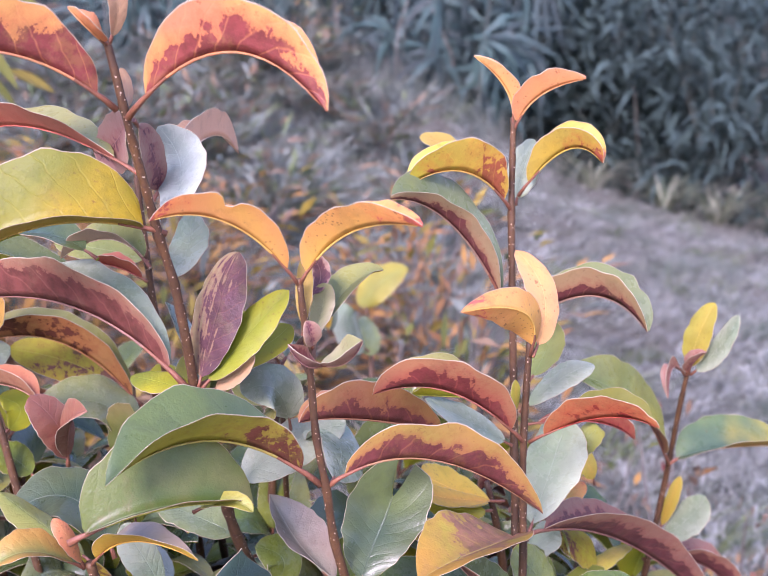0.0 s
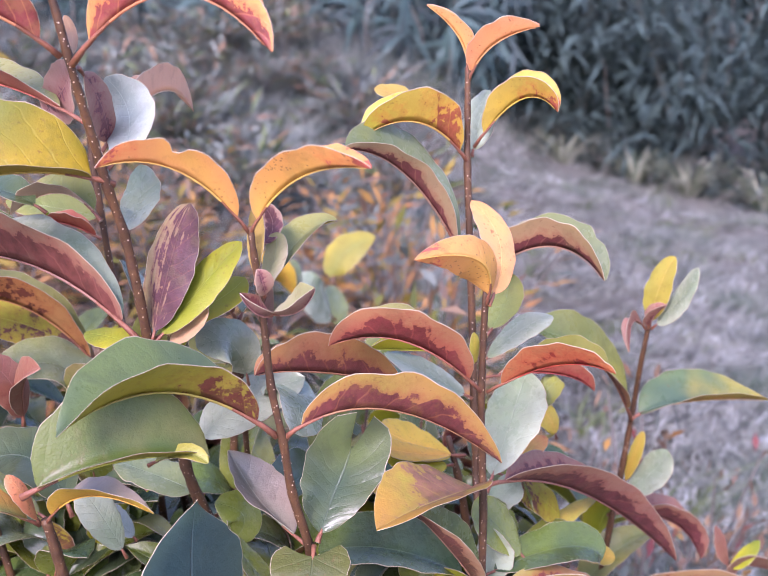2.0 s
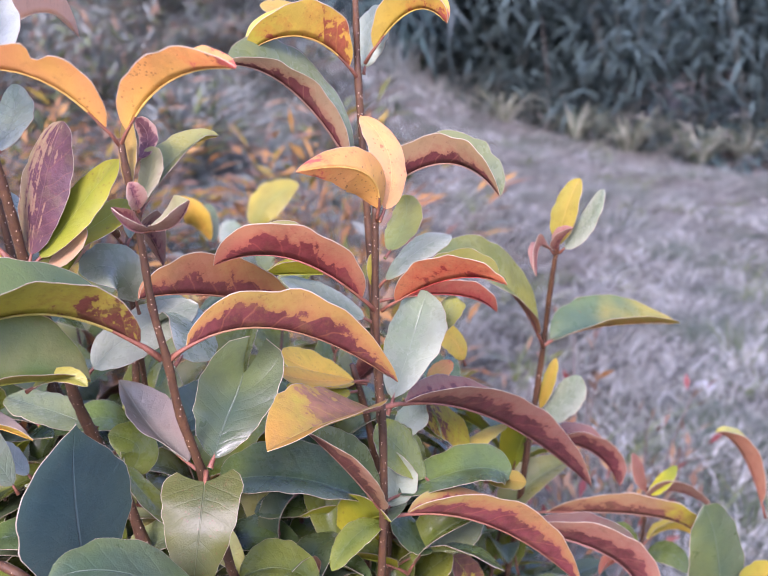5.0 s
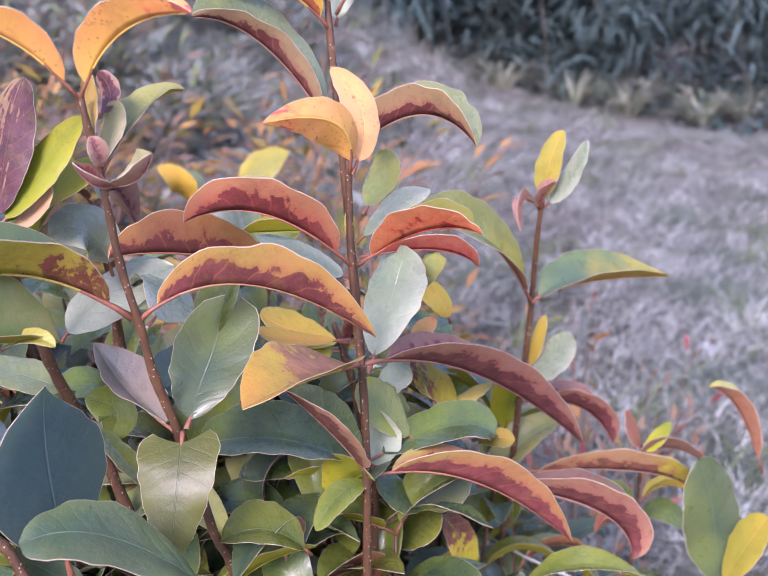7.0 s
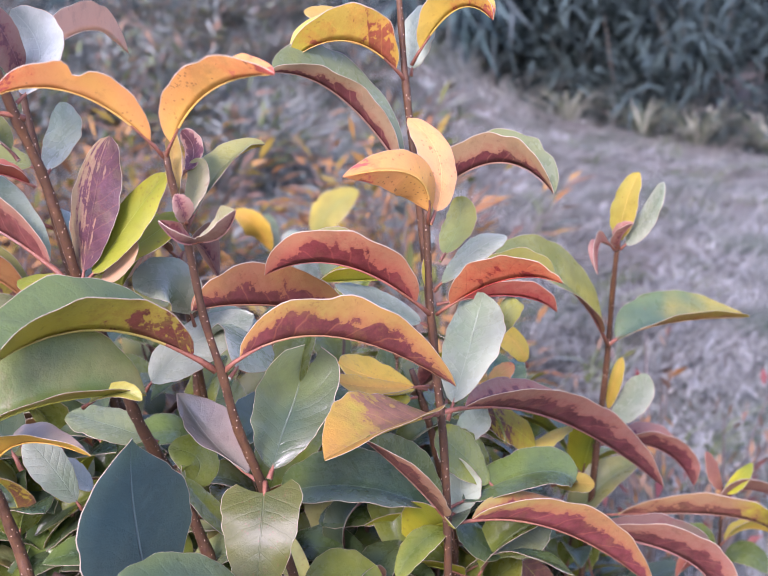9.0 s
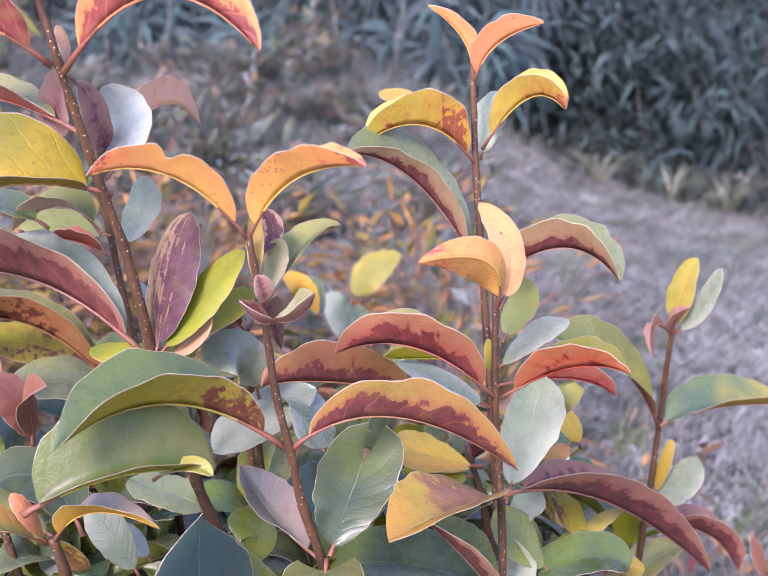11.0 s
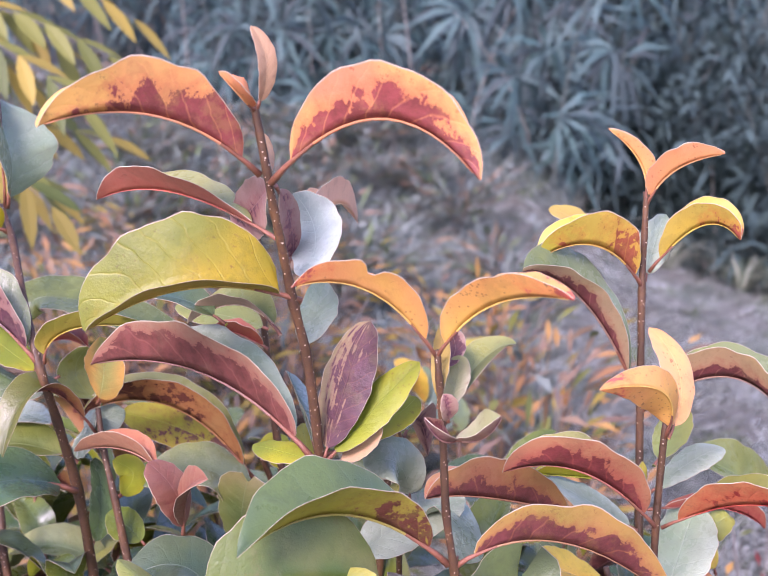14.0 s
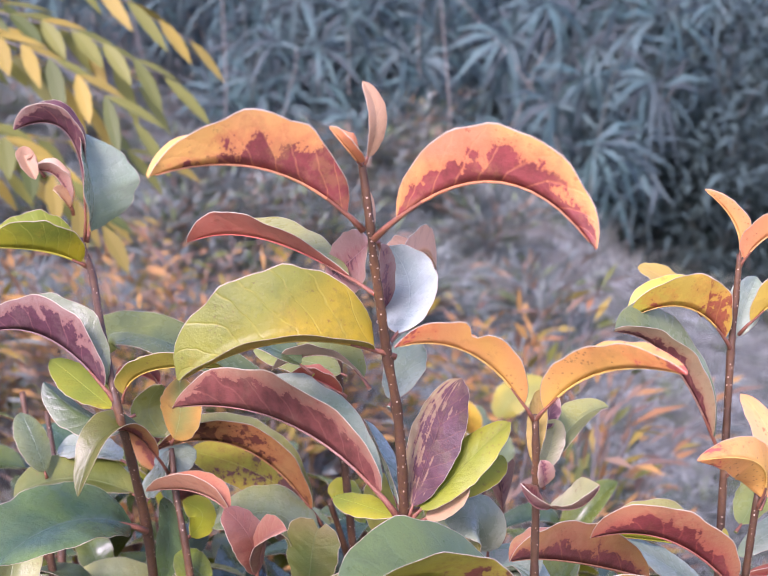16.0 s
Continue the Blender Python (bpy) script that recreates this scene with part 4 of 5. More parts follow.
leaf(S1, (-0.1575, 0.6200, 1.1260), (-0.1968, 0.6400, 1.1371), (-0.2370, 0.6600, 1.1211), 0.0144, (0.19, -0.38, 0.90), 23, "lime", "teal")
leaf(S1, (-0.1245, 0.6000, 1.1252), (-0.1502, 0.6200, 1.1377), (-0.1842, 0.6400, 1.1223), 0.0139, (0.18, -0.24, 0.95), 42, "rosepale", "palegreen")
leaf(S1, (-0.1057, 0.5940, 1.0594), (-0.1664, 0.6100, 1.1005), (-0.2399, 0.6400, 1.0970), 0.0309, (0.37, 0.19, 0.91), 54, "mauve", "skysheen")
leaf(S1, (-0.1036, 0.6000, 1.0575), (-0.1197, 0.6600, 1.0658), (-0.1347, 0.7000, 1.0812), 0.0149, (0.87, -0.42, 0.41), 21, "skysheen", "skysheen")
leaf(SB1, (-0.1650, 0.7650, 0.9843), (-0.2171, 0.7450, 1.0437), (-0.2757, 0.7300, 1.0421), 0.0222, (0.39, -0.03, 0.96), 64, "char", "sage")
leaf(SB1, (-0.1711, 0.7900, 0.9810), (-0.2137, 0.7850, 1.0131), (-0.2651, 0.7800, 1.0289), 0.0185, (0.30, -0.62, 0.75), 10, "limeplum", "limeplum")
leaf(S1, (-0.1002, 0.5940, 1.0592), (-0.0912, 0.6000, 1.0950), (-0.0775, 0.6050, 1.1330), 0.0150, (-0.35, -0.76, 0.33), -1, "plum", "plum", taper=0.50)
leaf(S1, (-0.0986, 0.5940, 1.0592), (-0.0758, 0.6000, 1.0852), (-0.0510, 0.6030, 1.1125), 0.0115, (-0.35, -0.75, 0.50), 4, "limegreen", "limegreen")
leaf(S1, (-0.1046, 0.6000, 1.0576), (-0.0688, 0.6200, 1.0750), (-0.0527, 0.6300, 1.0862), 0.0124, (-0.25, -0.54, 0.73), 4, "lime", "lime")
leaf(S1, (-0.0945, 0.6000, 1.0560), (-0.0808, 0.6000, 1.0666), (-0.0704, 0.6000, 1.0786), 0.0071, (-0.30, -0.60, 0.64), 0, "rosepale", "petal")
leaf(SM, (-0.0733, 0.7700, 1.0150), (-0.0832, 0.7200, 1.0169), (-0.0962, 0.7000, 1.0332), 0.0161, (0.02, -0.59, 0.85), 2, "sage", "palegreen")
leaf(S1, (-0.1539, 0.5200, 1.0041), (-0.1108, 0.5300, 1.0178), (-0.0679, 0.5600, 1.0079), 0.0290, (-0.04, -0.44, 0.90), 50, "limeedge", "dullgreen", taper=0.60, blunt=0.55, bias=0, skew=-0.36)
leaf(SC, (-0.0331, 0.5710, 1.0138), (-0.0841, 0.5450, 1.0487), (-0.1297, 0.5000, 1.0432), 0.0302, (0.04, -0.06, 1.03), 49, "greenblotch", "teal")
leaf(SC, (-0.0414, 0.5520, 1.1266), (-0.0721, 0.5350, 1.1607), (-0.1074, 0.5200, 1.1644), 0.0146, (0.37, 0.38, 0.85), 50, "gold", "gold", notch=(.52,.42))
leaf(SC, (-0.0414, 0.5520, 1.1266), (-0.0168, 0.5300, 1.1568), (0.0176, 0.5000, 1.1653), 0.0164, (-0.49, 0.39, 0.81), 53, "gold", "gold")
leaf(SC, (-0.0377, 0.5600, 1.0891), (-0.0202, 0.5950, 1.1140), (-0.0000, 0.6150, 1.1209), 0.0125, (-0.45, -0.60, 0.62), 30, "limeyellow", "sage")
leaf(SC, (-0.0385, 0.5600, 1.0920), (-0.0319, 0.5720, 1.1079), (-0.0301, 0.5780, 1.1222), 0.0070, (-0.50, -0.80, 0.30), 4, "cupgrey", "cupgrey", taper=0.4)
leaf(SC, (-0.0400, 0.5560, 1.1000), (-0.0395, 0.5620, 1.1215), (-0.0390, 0.5660, 1.1392), 0.0056, (-0.55, -0.75, 0.25), 8, "amberedge", "amberedge", taper=0.5)
leaf(SC, (-0.0389, 0.5750, 1.1150), (-0.0323, 0.5820, 1.1242), (-0.0377, 0.5850, 1.1353), 0.0062, (-0.52, -0.74, 0.21), 0, "plumsplit", "plumsplit", taper=0.4)
leaf(SC, (-0.0300, 0.5530, 1.0859), (-0.0387, 0.5450, 1.0883), (-0.0463, 0.5400, 1.0999), 0.0090, (0.25, -0.20, 0.95), 44, "rosemauve", "mauve")
leaf(SC, (-0.0349, 0.5530, 1.0869), (-0.0198, 0.5450, 1.0888), (-0.0100, 0.5400, 1.1017), 0.0125, (-0.25, -0.22, 0.94), 40, "rosemauve", "cupgrey", taper=0.35, blunt=0.55)
leaf(SC, (-0.0351, 0.5500, 1.0954), (-0.0356, 0.5450, 1.1035), (-0.0378, 0.5430, 1.1110), 0.0058, (0.50, -0.80, 0.30), 20, "amberedge", "rosemauve", taper=0.7)
leaf(S2b, (0.0480, 0.6600, 1.0094), (-0.0110, 0.6200, 1.0335), (-0.0467, 0.6000, 1.0383), 0.0263, (0.08, 0.45, 0.88), 50, "russet", "russet")
leaf(S2b, (0.0813, 0.6240, 1.0174), (0.0372, 0.6000, 1.0563), (-0.0059, 0.5980, 1.0554), 0.0232, (0.31, 0.10, 0.95), 55, "redblotch", "sage")
leaf(SC, (-0.0297, 0.5710, 1.0126), (0.0245, 0.5800, 1.0252), (0.0907, 0.6100, 0.9806), 0.0238, (0.12, 0.52, 0.82), 48, "russetplum", "russetplum", notch=(.42,.15))
leaf(SK, (0.0631, 0.6900, 1.0233), (0.0386, 0.6880, 1.0251), (0.0169, 0.6900, 1.0253), 0.0121, (0.04, 0.13, 1.00), 50, "lime", "lime")
leaf(S2a, (0.0845, 0.7000, 1.0085), (0.0831, 0.6900, 1.0235), (0.0825, 0.6900, 1.0350), 0.0045, (0.56, -0.77, 0.25), 0, "limeyellow", "limeyellow")
leaf(S2b, (0.0820, 0.6200, 1.0704), (0.0764, 0.6000, 1.1005), (0.0401, 0.5750, 1.1073), 0.0145, (-0.40, 0.85, 0.05), 34, "gold", "gold", taper=0.85, blunt=0.6)
leaf(S2b, (0.0837, 0.6200, 1.0703), (0.0919, 0.6400, 1.0996), (0.0773, 0.6600, 1.1234), 0.0122, (0.56, -0.75, 0.24), 4, "peach", "peach")
leaf(S2a, (0.0779, 0.7000, 1.1901), (0.0738, 0.6950, 1.2138), (0.0532, 0.6900, 1.2343), 0.0091, (0.89, 0.16, 0.44), 57, "peach", "peach", blunt=0.85)
leaf(S2a, (0.0791, 0.7000, 1.1901), (0.0920, 0.6900, 1.2110), (0.1180, 0.6800, 1.2217), 0.0127, (-0.57, 0.27, 0.78), 59, "peach", "peach", blunt=0.85)
leaf(S2a, (0.0789, 0.7000, 1.1400), (0.0484, 0.6800, 1.1673), (0.0125, 0.6720, 1.1590), 0.0224, (0.22, 0.14, 0.96), 59, "yellowember", "yellowember")
leaf(S2a, (0.0624, 0.7120, 1.1578), (0.0410, 0.7120, 1.1769), (0.0221, 0.7120, 1.1847), 0.0118, (0.35, -0.53, 0.67), 6, "amberedge", "amberedge", notch=(0.8, 0.2))
leaf(S2a, (0.0831, 0.7050, 1.1490), (0.1091, 0.6900, 1.1793), (0.1299, 0.6800, 1.1723), 0.0171, (-0.37, 0.17, 0.91), 61, "yellowtip", "yellowtip")
leaf(S2a, (0.0826, 0.7150, 1.1414), (0.0881, 0.7200, 1.1639), (0.0943, 0.7200, 1.1823), 0.0135, (-0.72, -0.70, 0.27), 0, "skysheen", "skysheen")
leaf(S2a, (0.0808, 0.7050, 1.0708), (0.0431, 0.6800, 1.1334), (0.0041, 0.6500, 1.1555), 0.0225, (0.64, 0.26, 0.72), 55, "mauvetan", "tealpale", bias=-10, skew=0.30)
leaf(S2a, (0.0811, 0.7000, 1.0626), (0.1259, 0.6900, 1.0897), (0.1579, 0.6640, 1.0730), 0.0239, (-0.01, 0.22, 0.97), 55, "olivemauve", "tealpale", notch=(.75,.15))
leaf(S2a, (0.0917, 0.7000, 1.0294), (0.1059, 0.7200, 1.0466), (0.1072, 0.7300, 1.0632), 0.0125, (-0.60, -0.75, 0.36), 0, "palegreen", "palegreen")
leaf(S2a, (0.0862, 0.6900, 1.0132), (0.1107, 0.6900, 1.0350), (0.1330, 0.7000, 1.0420), 0.0115, (-0.50, -0.44, 0.79), 2, "skysheen", "skysheen")
leaf(S2b, (0.0839, 0.6240, 1.0182), (0.1188, 0.6000, 1.0417), (0.1470, 0.5790, 1.0430), 0.0184, (-0.16, 0.11, 0.99), 53, "scarlet", "oliveleaf", notch=(.9,.4))
leaf(S2a, (0.0874, 0.6900, 1.0047), (0.1350, 0.7000, 1.0040), (0.1641, 0.7100, 0.9879), 0.0114, (0.13, 0.18, 0.97), 57, "brick", "brick")
leaf(S3, (0.2264, 0.8600, 0.9107), (0.1876, 0.8200, 0.9748), (0.1355, 0.8000, 1.0054), 0.0252, (0.43, -0.46, 0.74), 27, "russet", "palegreen")
leaf(S3, (0.2263, 0.8600, 0.9120), (0.2706, 0.8650, 0.9240), (0.3425, 0.8770, 0.9193), 0.0310, (-0.21, -0.16, 1.01), 35, "yellowember", "tealyellow")
leaf(S3, (0.2311, 0.8350, 0.9945), (0.2351, 0.8300, 1.0243), (0.2466, 0.8300, 1.0503), 0.0130, (-0.85, -0.55, 0.40), 7, "limeyellow", "limeyellow")
leaf(S3, (0.2323, 0.8350, 0.9933), (0.2490, 0.8250, 1.0169), (0.2618, 0.8200, 1.0436), 0.0114, (-0.77, -0.42, 0.62), 5, "skysheen", "skysheen")
leaf(S3, (0.2286, 0.8350, 0.9926), (0.2144, 0.8200, 1.0038), (0.2100, 0.8100, 0.9829), 0.0076, (-0.79, 0.02, 0.65), 54, "budbrown", "budbrown")
leaf(S3, (0.2300, 0.8350, 0.9933), (0.2309, 0.8250, 1.0059), (0.2393, 0.8200, 1.0161), 0.0084, (-0.82, 0.03, 0.62), 56, "budbrown", "budbrown")
leaf(S3, (0.2262, 0.8750, 0.8476), (0.2322, 0.8700, 0.8753), (0.2395, 0.8700, 0.8971), 0.0066, (-0.78, -0.60, 0.50), 0, "limeyellow", "limeyellow")
leaf(S3, (0.2247, 0.8750, 0.8411), (0.2440, 0.8600, 0.8641), (0.2562, 0.8550, 0.8864), 0.0157, (-0.59, -0.58, 0.73), 0, "skysheen", "skysheen")
leaf(SC, (-0.0139, 0.5830, 0.9462), (-0.0046, 0.6000, 0.9668), (0.0057, 0.6150, 0.9881), 0.0266, (-0.42, -0.71, 0.51), 0, "tealpale", "teal", taper=0.28, blunt=0.80, ears=(0,.84))
leaf(S2b, (0.0816, 0.6270, 0.9590), (0.0531, 0.5900, 0.9667), (0.0181, 0.5560, 0.9666), 0.0316, (-0.30, -0.37, 0.96), 31, "limeyellow", "yellowpatch")
leaf(S2b, (0.0828, 0.6270, 0.9589), (0.1659, 0.7400, 0.9024), (0.2606, 0.8300, 0.8019), 0.0270, (0.40, 0.39, 0.81), 52, "plumtan", "plumtan")
leaf(S3, (0.2175, 0.8900, 0.8147), (0.2754, 0.9100, 0.7993), (0.3091, 0.9200, 0.7570), 0.0221, (0.41, 0.12, 0.91), 52, "plumtan", "plumtan")
leaf(S2b, (0.0872, 0.6500, 0.9442), (0.1063, 0.6800, 0.9820), (0.1165, 0.6900, 1.0099), 0.0211, (-0.63, -0.70, 0.45), 0, "skysheen", "skysheen", taper=0.5)
leaf(SK, (0.1186, 0.7100, 0.9659), (0.1313, 0.7000, 0.9926), (0.1407, 0.7000, 0.9980), 0.0111, (-0.66, -0.46, 0.69), 4, "limeyellow", "palegreen")
leaf(SK, (0.0789, 0.7200, 0.9390), (0.0443, 0.7100, 0.9535), (0.0237, 0.7000, 0.9693), 0.0154, (0.26, -0.45, 0.92), 10, "amber", "amber")
leaf(SK, (0.1181, 0.7300, 0.9304), (0.1280, 0.7300, 0.9415), (0.1380, 0.7300, 0.9469), 0.0090, (-0.54, -0.44, 0.81), 3, "gold", "gold")
leaf(SK, (0.1041, 0.7400, 0.9195), (0.1337, 0.7550, 0.8958), (0.1530, 0.7600, 0.8752), 0.0166, (0.33, -0.50, 0.84), 0, "limeplum", "limeplum")
leaf(S3, (0.1921, 0.8000, 0.8745), (0.1629, 0.7700, 0.8750), (0.1510, 0.7600, 0.8684), 0.0089, (-0.52, -0.43, 0.87), 0, "limeyellow", "limeyellow")
leaf(S2b, (0.0797, 0.6500, 0.8854), (0.1370, 0.6650, 0.8989), (0.1648, 0.6700, 0.8895), 0.0194, (-0.22, -0.38, 1.01), 20, "lime", "greendark")
leaf(S2b, (0.1146, 0.6600, 0.8926), (0.0959, 0.6600, 0.9166), (0.0806, 0.6600, 0.9342), 0.0153, (0.39, -0.63, 0.73), 0, "lime", "green")
leaf(SK, (0.0919, 0.7000, 0.9051), (0.1069, 0.7100, 0.9171), (0.1166, 0.7100, 0.9298), 0.0122, (-0.55, -0.59, 0.71), 0, "skysheen", "skysheen")
leaf(S2b, (0.0834, 0.6280, 0.8882), (0.0631, 0.6000, 0.9299), (0.0391, 0.5750, 0.9680), 0.0202, (0.70, -0.19, 0.74), 41, "plumtan", "tealgreen")
leaf(S2b, (0.0846, 0.6280, 0.8881), (0.1488, 0.6500, 0.8681), (0.2188, 0.6900, 0.7973), 0.0243, (0.39, 0.42, 0.79), 53, "redmauve", "redmauve")
leaf(S2b, (0.1650, 0.7600, 0.8097), (0.2498, 0.7500, 0.7874), (0.2748, 0.7400, 0.7497), 0.0320, (0.30, 0.20, 0.90), 46, "plumtan", "browndull")
leaf(S3, (0.2068, 0.8600, 0.7673), (0.2966, 0.8200, 0.7805), (0.3461, 0.8300, 0.7561), 0.0207, (0.18, 0.38, 0.89), 47, "tanlime", "limeyellow")
leaf(S3, (0.3628, 0.8000, 0.6704), (0.3560, 0.8000, 0.7449), (0.3421, 0.8000, 0.7954), 0.0269, (0.20, -0.74, 0.46), 0, "teal", "teal")
leaf(S3, (0.4572, 0.9500, 0.7009), (0.4320, 0.9500, 0.7662), (0.4045, 0.9500, 0.7903), 0.0156, (0.83, -0.03, 0.51), 53, "scarletdull", "sage")
leaf(S3, (0.3550, 0.7800, 0.6923), (0.3691, 0.7700, 0.7307), (0.3826, 0.7600, 0.7636), 0.0177, (-0.82, -0.35, 0.76), 5, "limeyellow", "limeyellow")
leaf(S3, (0.1843, 0.7400, 0.7298), (0.2300, 0.7200, 0.7591), (0.2807, 0.7200, 0.7423), 0.0164, (-0.09, -0.08, 1.08), 32, "lime", "green")
leaf(S2b, (0.0852, 0.6600, 0.8767), (0.0327, 0.6650, 0.8989), (-0.0166, 0.6600, 0.9014), 0.0262, (0.20, -0.29, 1.00), 22, "limeedge", "greendark")
leaf(ST, (0.0706, 0.7000, 0.8606), (0.0329, 0.7000, 0.8693), (0.0013, 0.7000, 0.8606), 0.0185, (0.02, -0.26, 1.03), 1, "lime", "greendark")
leaf(SC, (-0.0156, 0.5800, 0.9462), (-0.0188, 0.5550, 0.9233), (-0.0251, 0.5500, 0.8857), 0.0215, (-0.08, -0.85, 0.46), 0, "limebrown", "limebrown", taper=0.62, blunt=0.10, ears=(.35,0))
leaf(S1, (-0.0756, 0.5500, 0.8759), (-0.0763, 0.5350, 0.9503), (-0.0708, 0.5300, 0.9974), 0.0332, (0.68, -0.79, 0.40), 0, "tealdark", "tealdark", taper=1.5, blunt=1.05)
leaf(S1, (0.0064, 0.5000, 0.8930), (-0.0421, 0.4900, 0.9358), (-0.0818, 0.4900, 0.9354), 0.0220, (0.38, -0.18, 1.02), 6, "green", "teal")
leaf(ST, (0.0460, 0.6200, 0.8440), (0.0224, 0.6100, 0.8678), (-0.0047, 0.6100, 0.8635), 0.0181, (0.21, -0.34, 1.03), 22, "lime", "green")
leaf(SC, (-0.0216, 0.6000, 0.9374), (-0.0506, 0.6300, 0.9524), (-0.0679, 0.6400, 0.9789), 0.0200, (0.62, -0.50, 0.72), 34, "skysheen", "skysheenpink")
# upper side coloured pale, as if mirroring the sky
leaf(S1, (-0.0895, 0.6550, 0.9760), (-0.0632, 0.6650, 0.9978), (-0.0236, 0.6800, 1.0101), 0.0180, (-0.20, -0.60, 0.70), 5, "tealpale", "skysheen", bias=0)
leaf(S2b, (0.0847, 0.6400, 0.8783), (0.0676, 0.6300, 0.8785), (0.0495, 0.6200, 0.8598), 0.0108, (-0.43, -0.44, 0.86), 7, "lime", "green")
leaf(SL, (-0.3346, 0.7620, 1.1733), (-0.3303, 0.7600, 1.2104), (-0.3458, 0.7700, 1.2464), 0.0311, (1.02, -0.37, 0.16), 34, "amber", "skysheen", blunt=0.8)
leaf(SL, (-0.3349, 0.7600, 1.1748), (-0.3412, 0.7500, 1.2416), (-0.3758, 0.7400, 1.2452), 0.0173, (0.79, 0.18, 0.58), 52, "plumsplit", "plum", blunt=2.0, taper=0.9)
leaf(SL, (-0.3410, 0.7550, 1.1910), (-0.3501, 0.7500, 1.2159), (-0.3652, 0.7450, 1.2184), 0.0115, (0.60, 0.10, 0.78), 46, "rosemauve", "rosepale", blunt=0.9)
leaf(SL, (-0.3295, 0.7500, 1.1580), (-0.3510, 0.7300, 1.1696), (-0.3859, 0.7100, 1.1718), 0.0268, (0.17, 0.00, 0.99), 59, "veined", "veined")
leaf(SL, (-0.2847, 0.6800, 1.0847), (-0.3278, 0.6800, 1.1234), (-0.3722, 0.6800, 1.1219), 0.0271, (0.40, 0.14, 0.91), 67, "plumsplit", "tealpale")
leaf(SL, (-0.2798, 0.6750, 1.0879), (-0.2634, 0.6700, 1.1099), (-0.2176, 0.6800, 1.1118), 0.0133, (-0.33, 0.01, 0.94), 49, "limeyellow", "lime")
leaf(SL2, (-0.2594, 0.7080, 1.0349), (-0.2833, 0.6750, 1.0713), (-0.2977, 0.6500, 1.0365), 0.0154, (-0.10, -0.33, 0.96), 33, "russet", "oliveleaf")
leaf(SL2, (-0.2584, 0.7080, 1.0546), (-0.2511, 0.7000, 1.0775), (-0.2527, 0.7000, 1.1002), 0.0159, (-0.29, -0.84, 0.24), -2, "amberedge", "sagegold")
leaf(SL2, (-0.2080, 0.6700, 1.0236), (-0.2343, 0.6800, 1.0346), (-0.2718, 0.7000, 1.0253), 0.0143, (0.25, 0.06, 0.99), 54, "scarletdull", "brick")
leaf(SL2, (-0.1895, 0.6500, 0.9928), (-0.1833, 0.6350, 1.0244), (-0.1686, 0.6200, 1.0378), 0.0127, (-0.76, -0.38, 0.54), 31, "scarletdull", "scarletdull")
leaf(SL2, (-0.1903, 0.6500, 0.9927), (-0.1932, 0.6450, 1.0198), (-0.2093, 0.6450, 1.0376), 0.0141, (0.78, -0.51, 0.56), 3, "scarletdull", "scarletdull", taper=0.45)
leaf(SL, (-0.2706, 0.7000, 0.9990), (-0.3069, 0.6600, 1.0166), (-0.3348, 0.6200, 1.0009), 0.0335, (-0.04, -0.44, 0.96), 13, "green", "greendark")
leaf(SL2, (-0.2588, 0.7100, 1.0467), (-0.2683, 0.7200, 1.0315), (-0.2827, 0.7300, 1.0183), 0.0158, (-0.40, -0.59, 0.68), 0, "skysheen", "skysheen")
leaf(SL2, (-0.2510, 0.7200, 0.9884), (-0.1949, 0.7400, 1.0027), (-0.1767, 0.7500, 0.9602), 0.0202, (0.26, -0.51, 0.94), 17, "teal", "tealpale")
leaf(SB1, (-0.1647, 0.7750, 1.0001), (-0.1539, 0.7750, 1.0097), (-0.1393, 0.7750, 0.9889), 0.0140, (0.36, -0.54, 0.86), -4, "lime", "lime")
leaf(SB2, (-0.1565, 0.7650, 1.0556), (-0.2844, 0.7600, 1.1109), (-0.3172, 0.7500, 1.0978), 0.0212, (0.34, -0.38, 0.91), 12, "lime", "tealgreen")
leaf(SL, (-0.2792, 0.7000, 1.0744), (-0.3075, 0.7000, 1.0700), (-0.3426, 0.7100, 1.0883), 0.0134, (0.40, -0.37, 0.93), -25, "lime", "teal")
leaf(SL, (-0.2885, 0.6900, 1.0785), (-0.3101, 0.7000, 1.0882), (-0.3381, 0.7100, 1.1032), 0.0134, (0.62, -0.59, 0.70), 4, "lime", "lime")
SLb = stem(((-0.1587, 0.5720, 0.9684), (-0.1559, 0.5750, 0.9518), (-0.1520, 0.5800, 0.9195)), 0.0026, 0.0034)
SLc = stem(((-0.1434, 0.6000, 0.8907), (-0.1239, 0.6000, 0.8775), (-0.1141, 0.6000, 0.8523), (-0.1000, 0.6000, 0.8158)), 0.0028, 0.0036)
SX = stem(((-0.0273, 1.6200, 0.8521), (-0.0225, 1.6200, 0.7989), (-0.0187, 1.6000, 0.7303)), 0.0030, 0.0040)
leaf(SLb, (-0.1584, 0.5720, 0.9656), (-0.1303, 0.5500, 0.9915), (-0.0944, 0.5400, 0.9855), 0.0121, (-0.02, 0.02, 1.04), 39, "amber", "skysheenpink")
leaf(SLb, (-0.1618, 0.5720, 0.9656), (-0.1652, 0.5600, 0.9872), (-0.1735, 0.5600, 0.9989), 0.0059, (0.79, -0.51, 0.68), -4, "peach", "peach")
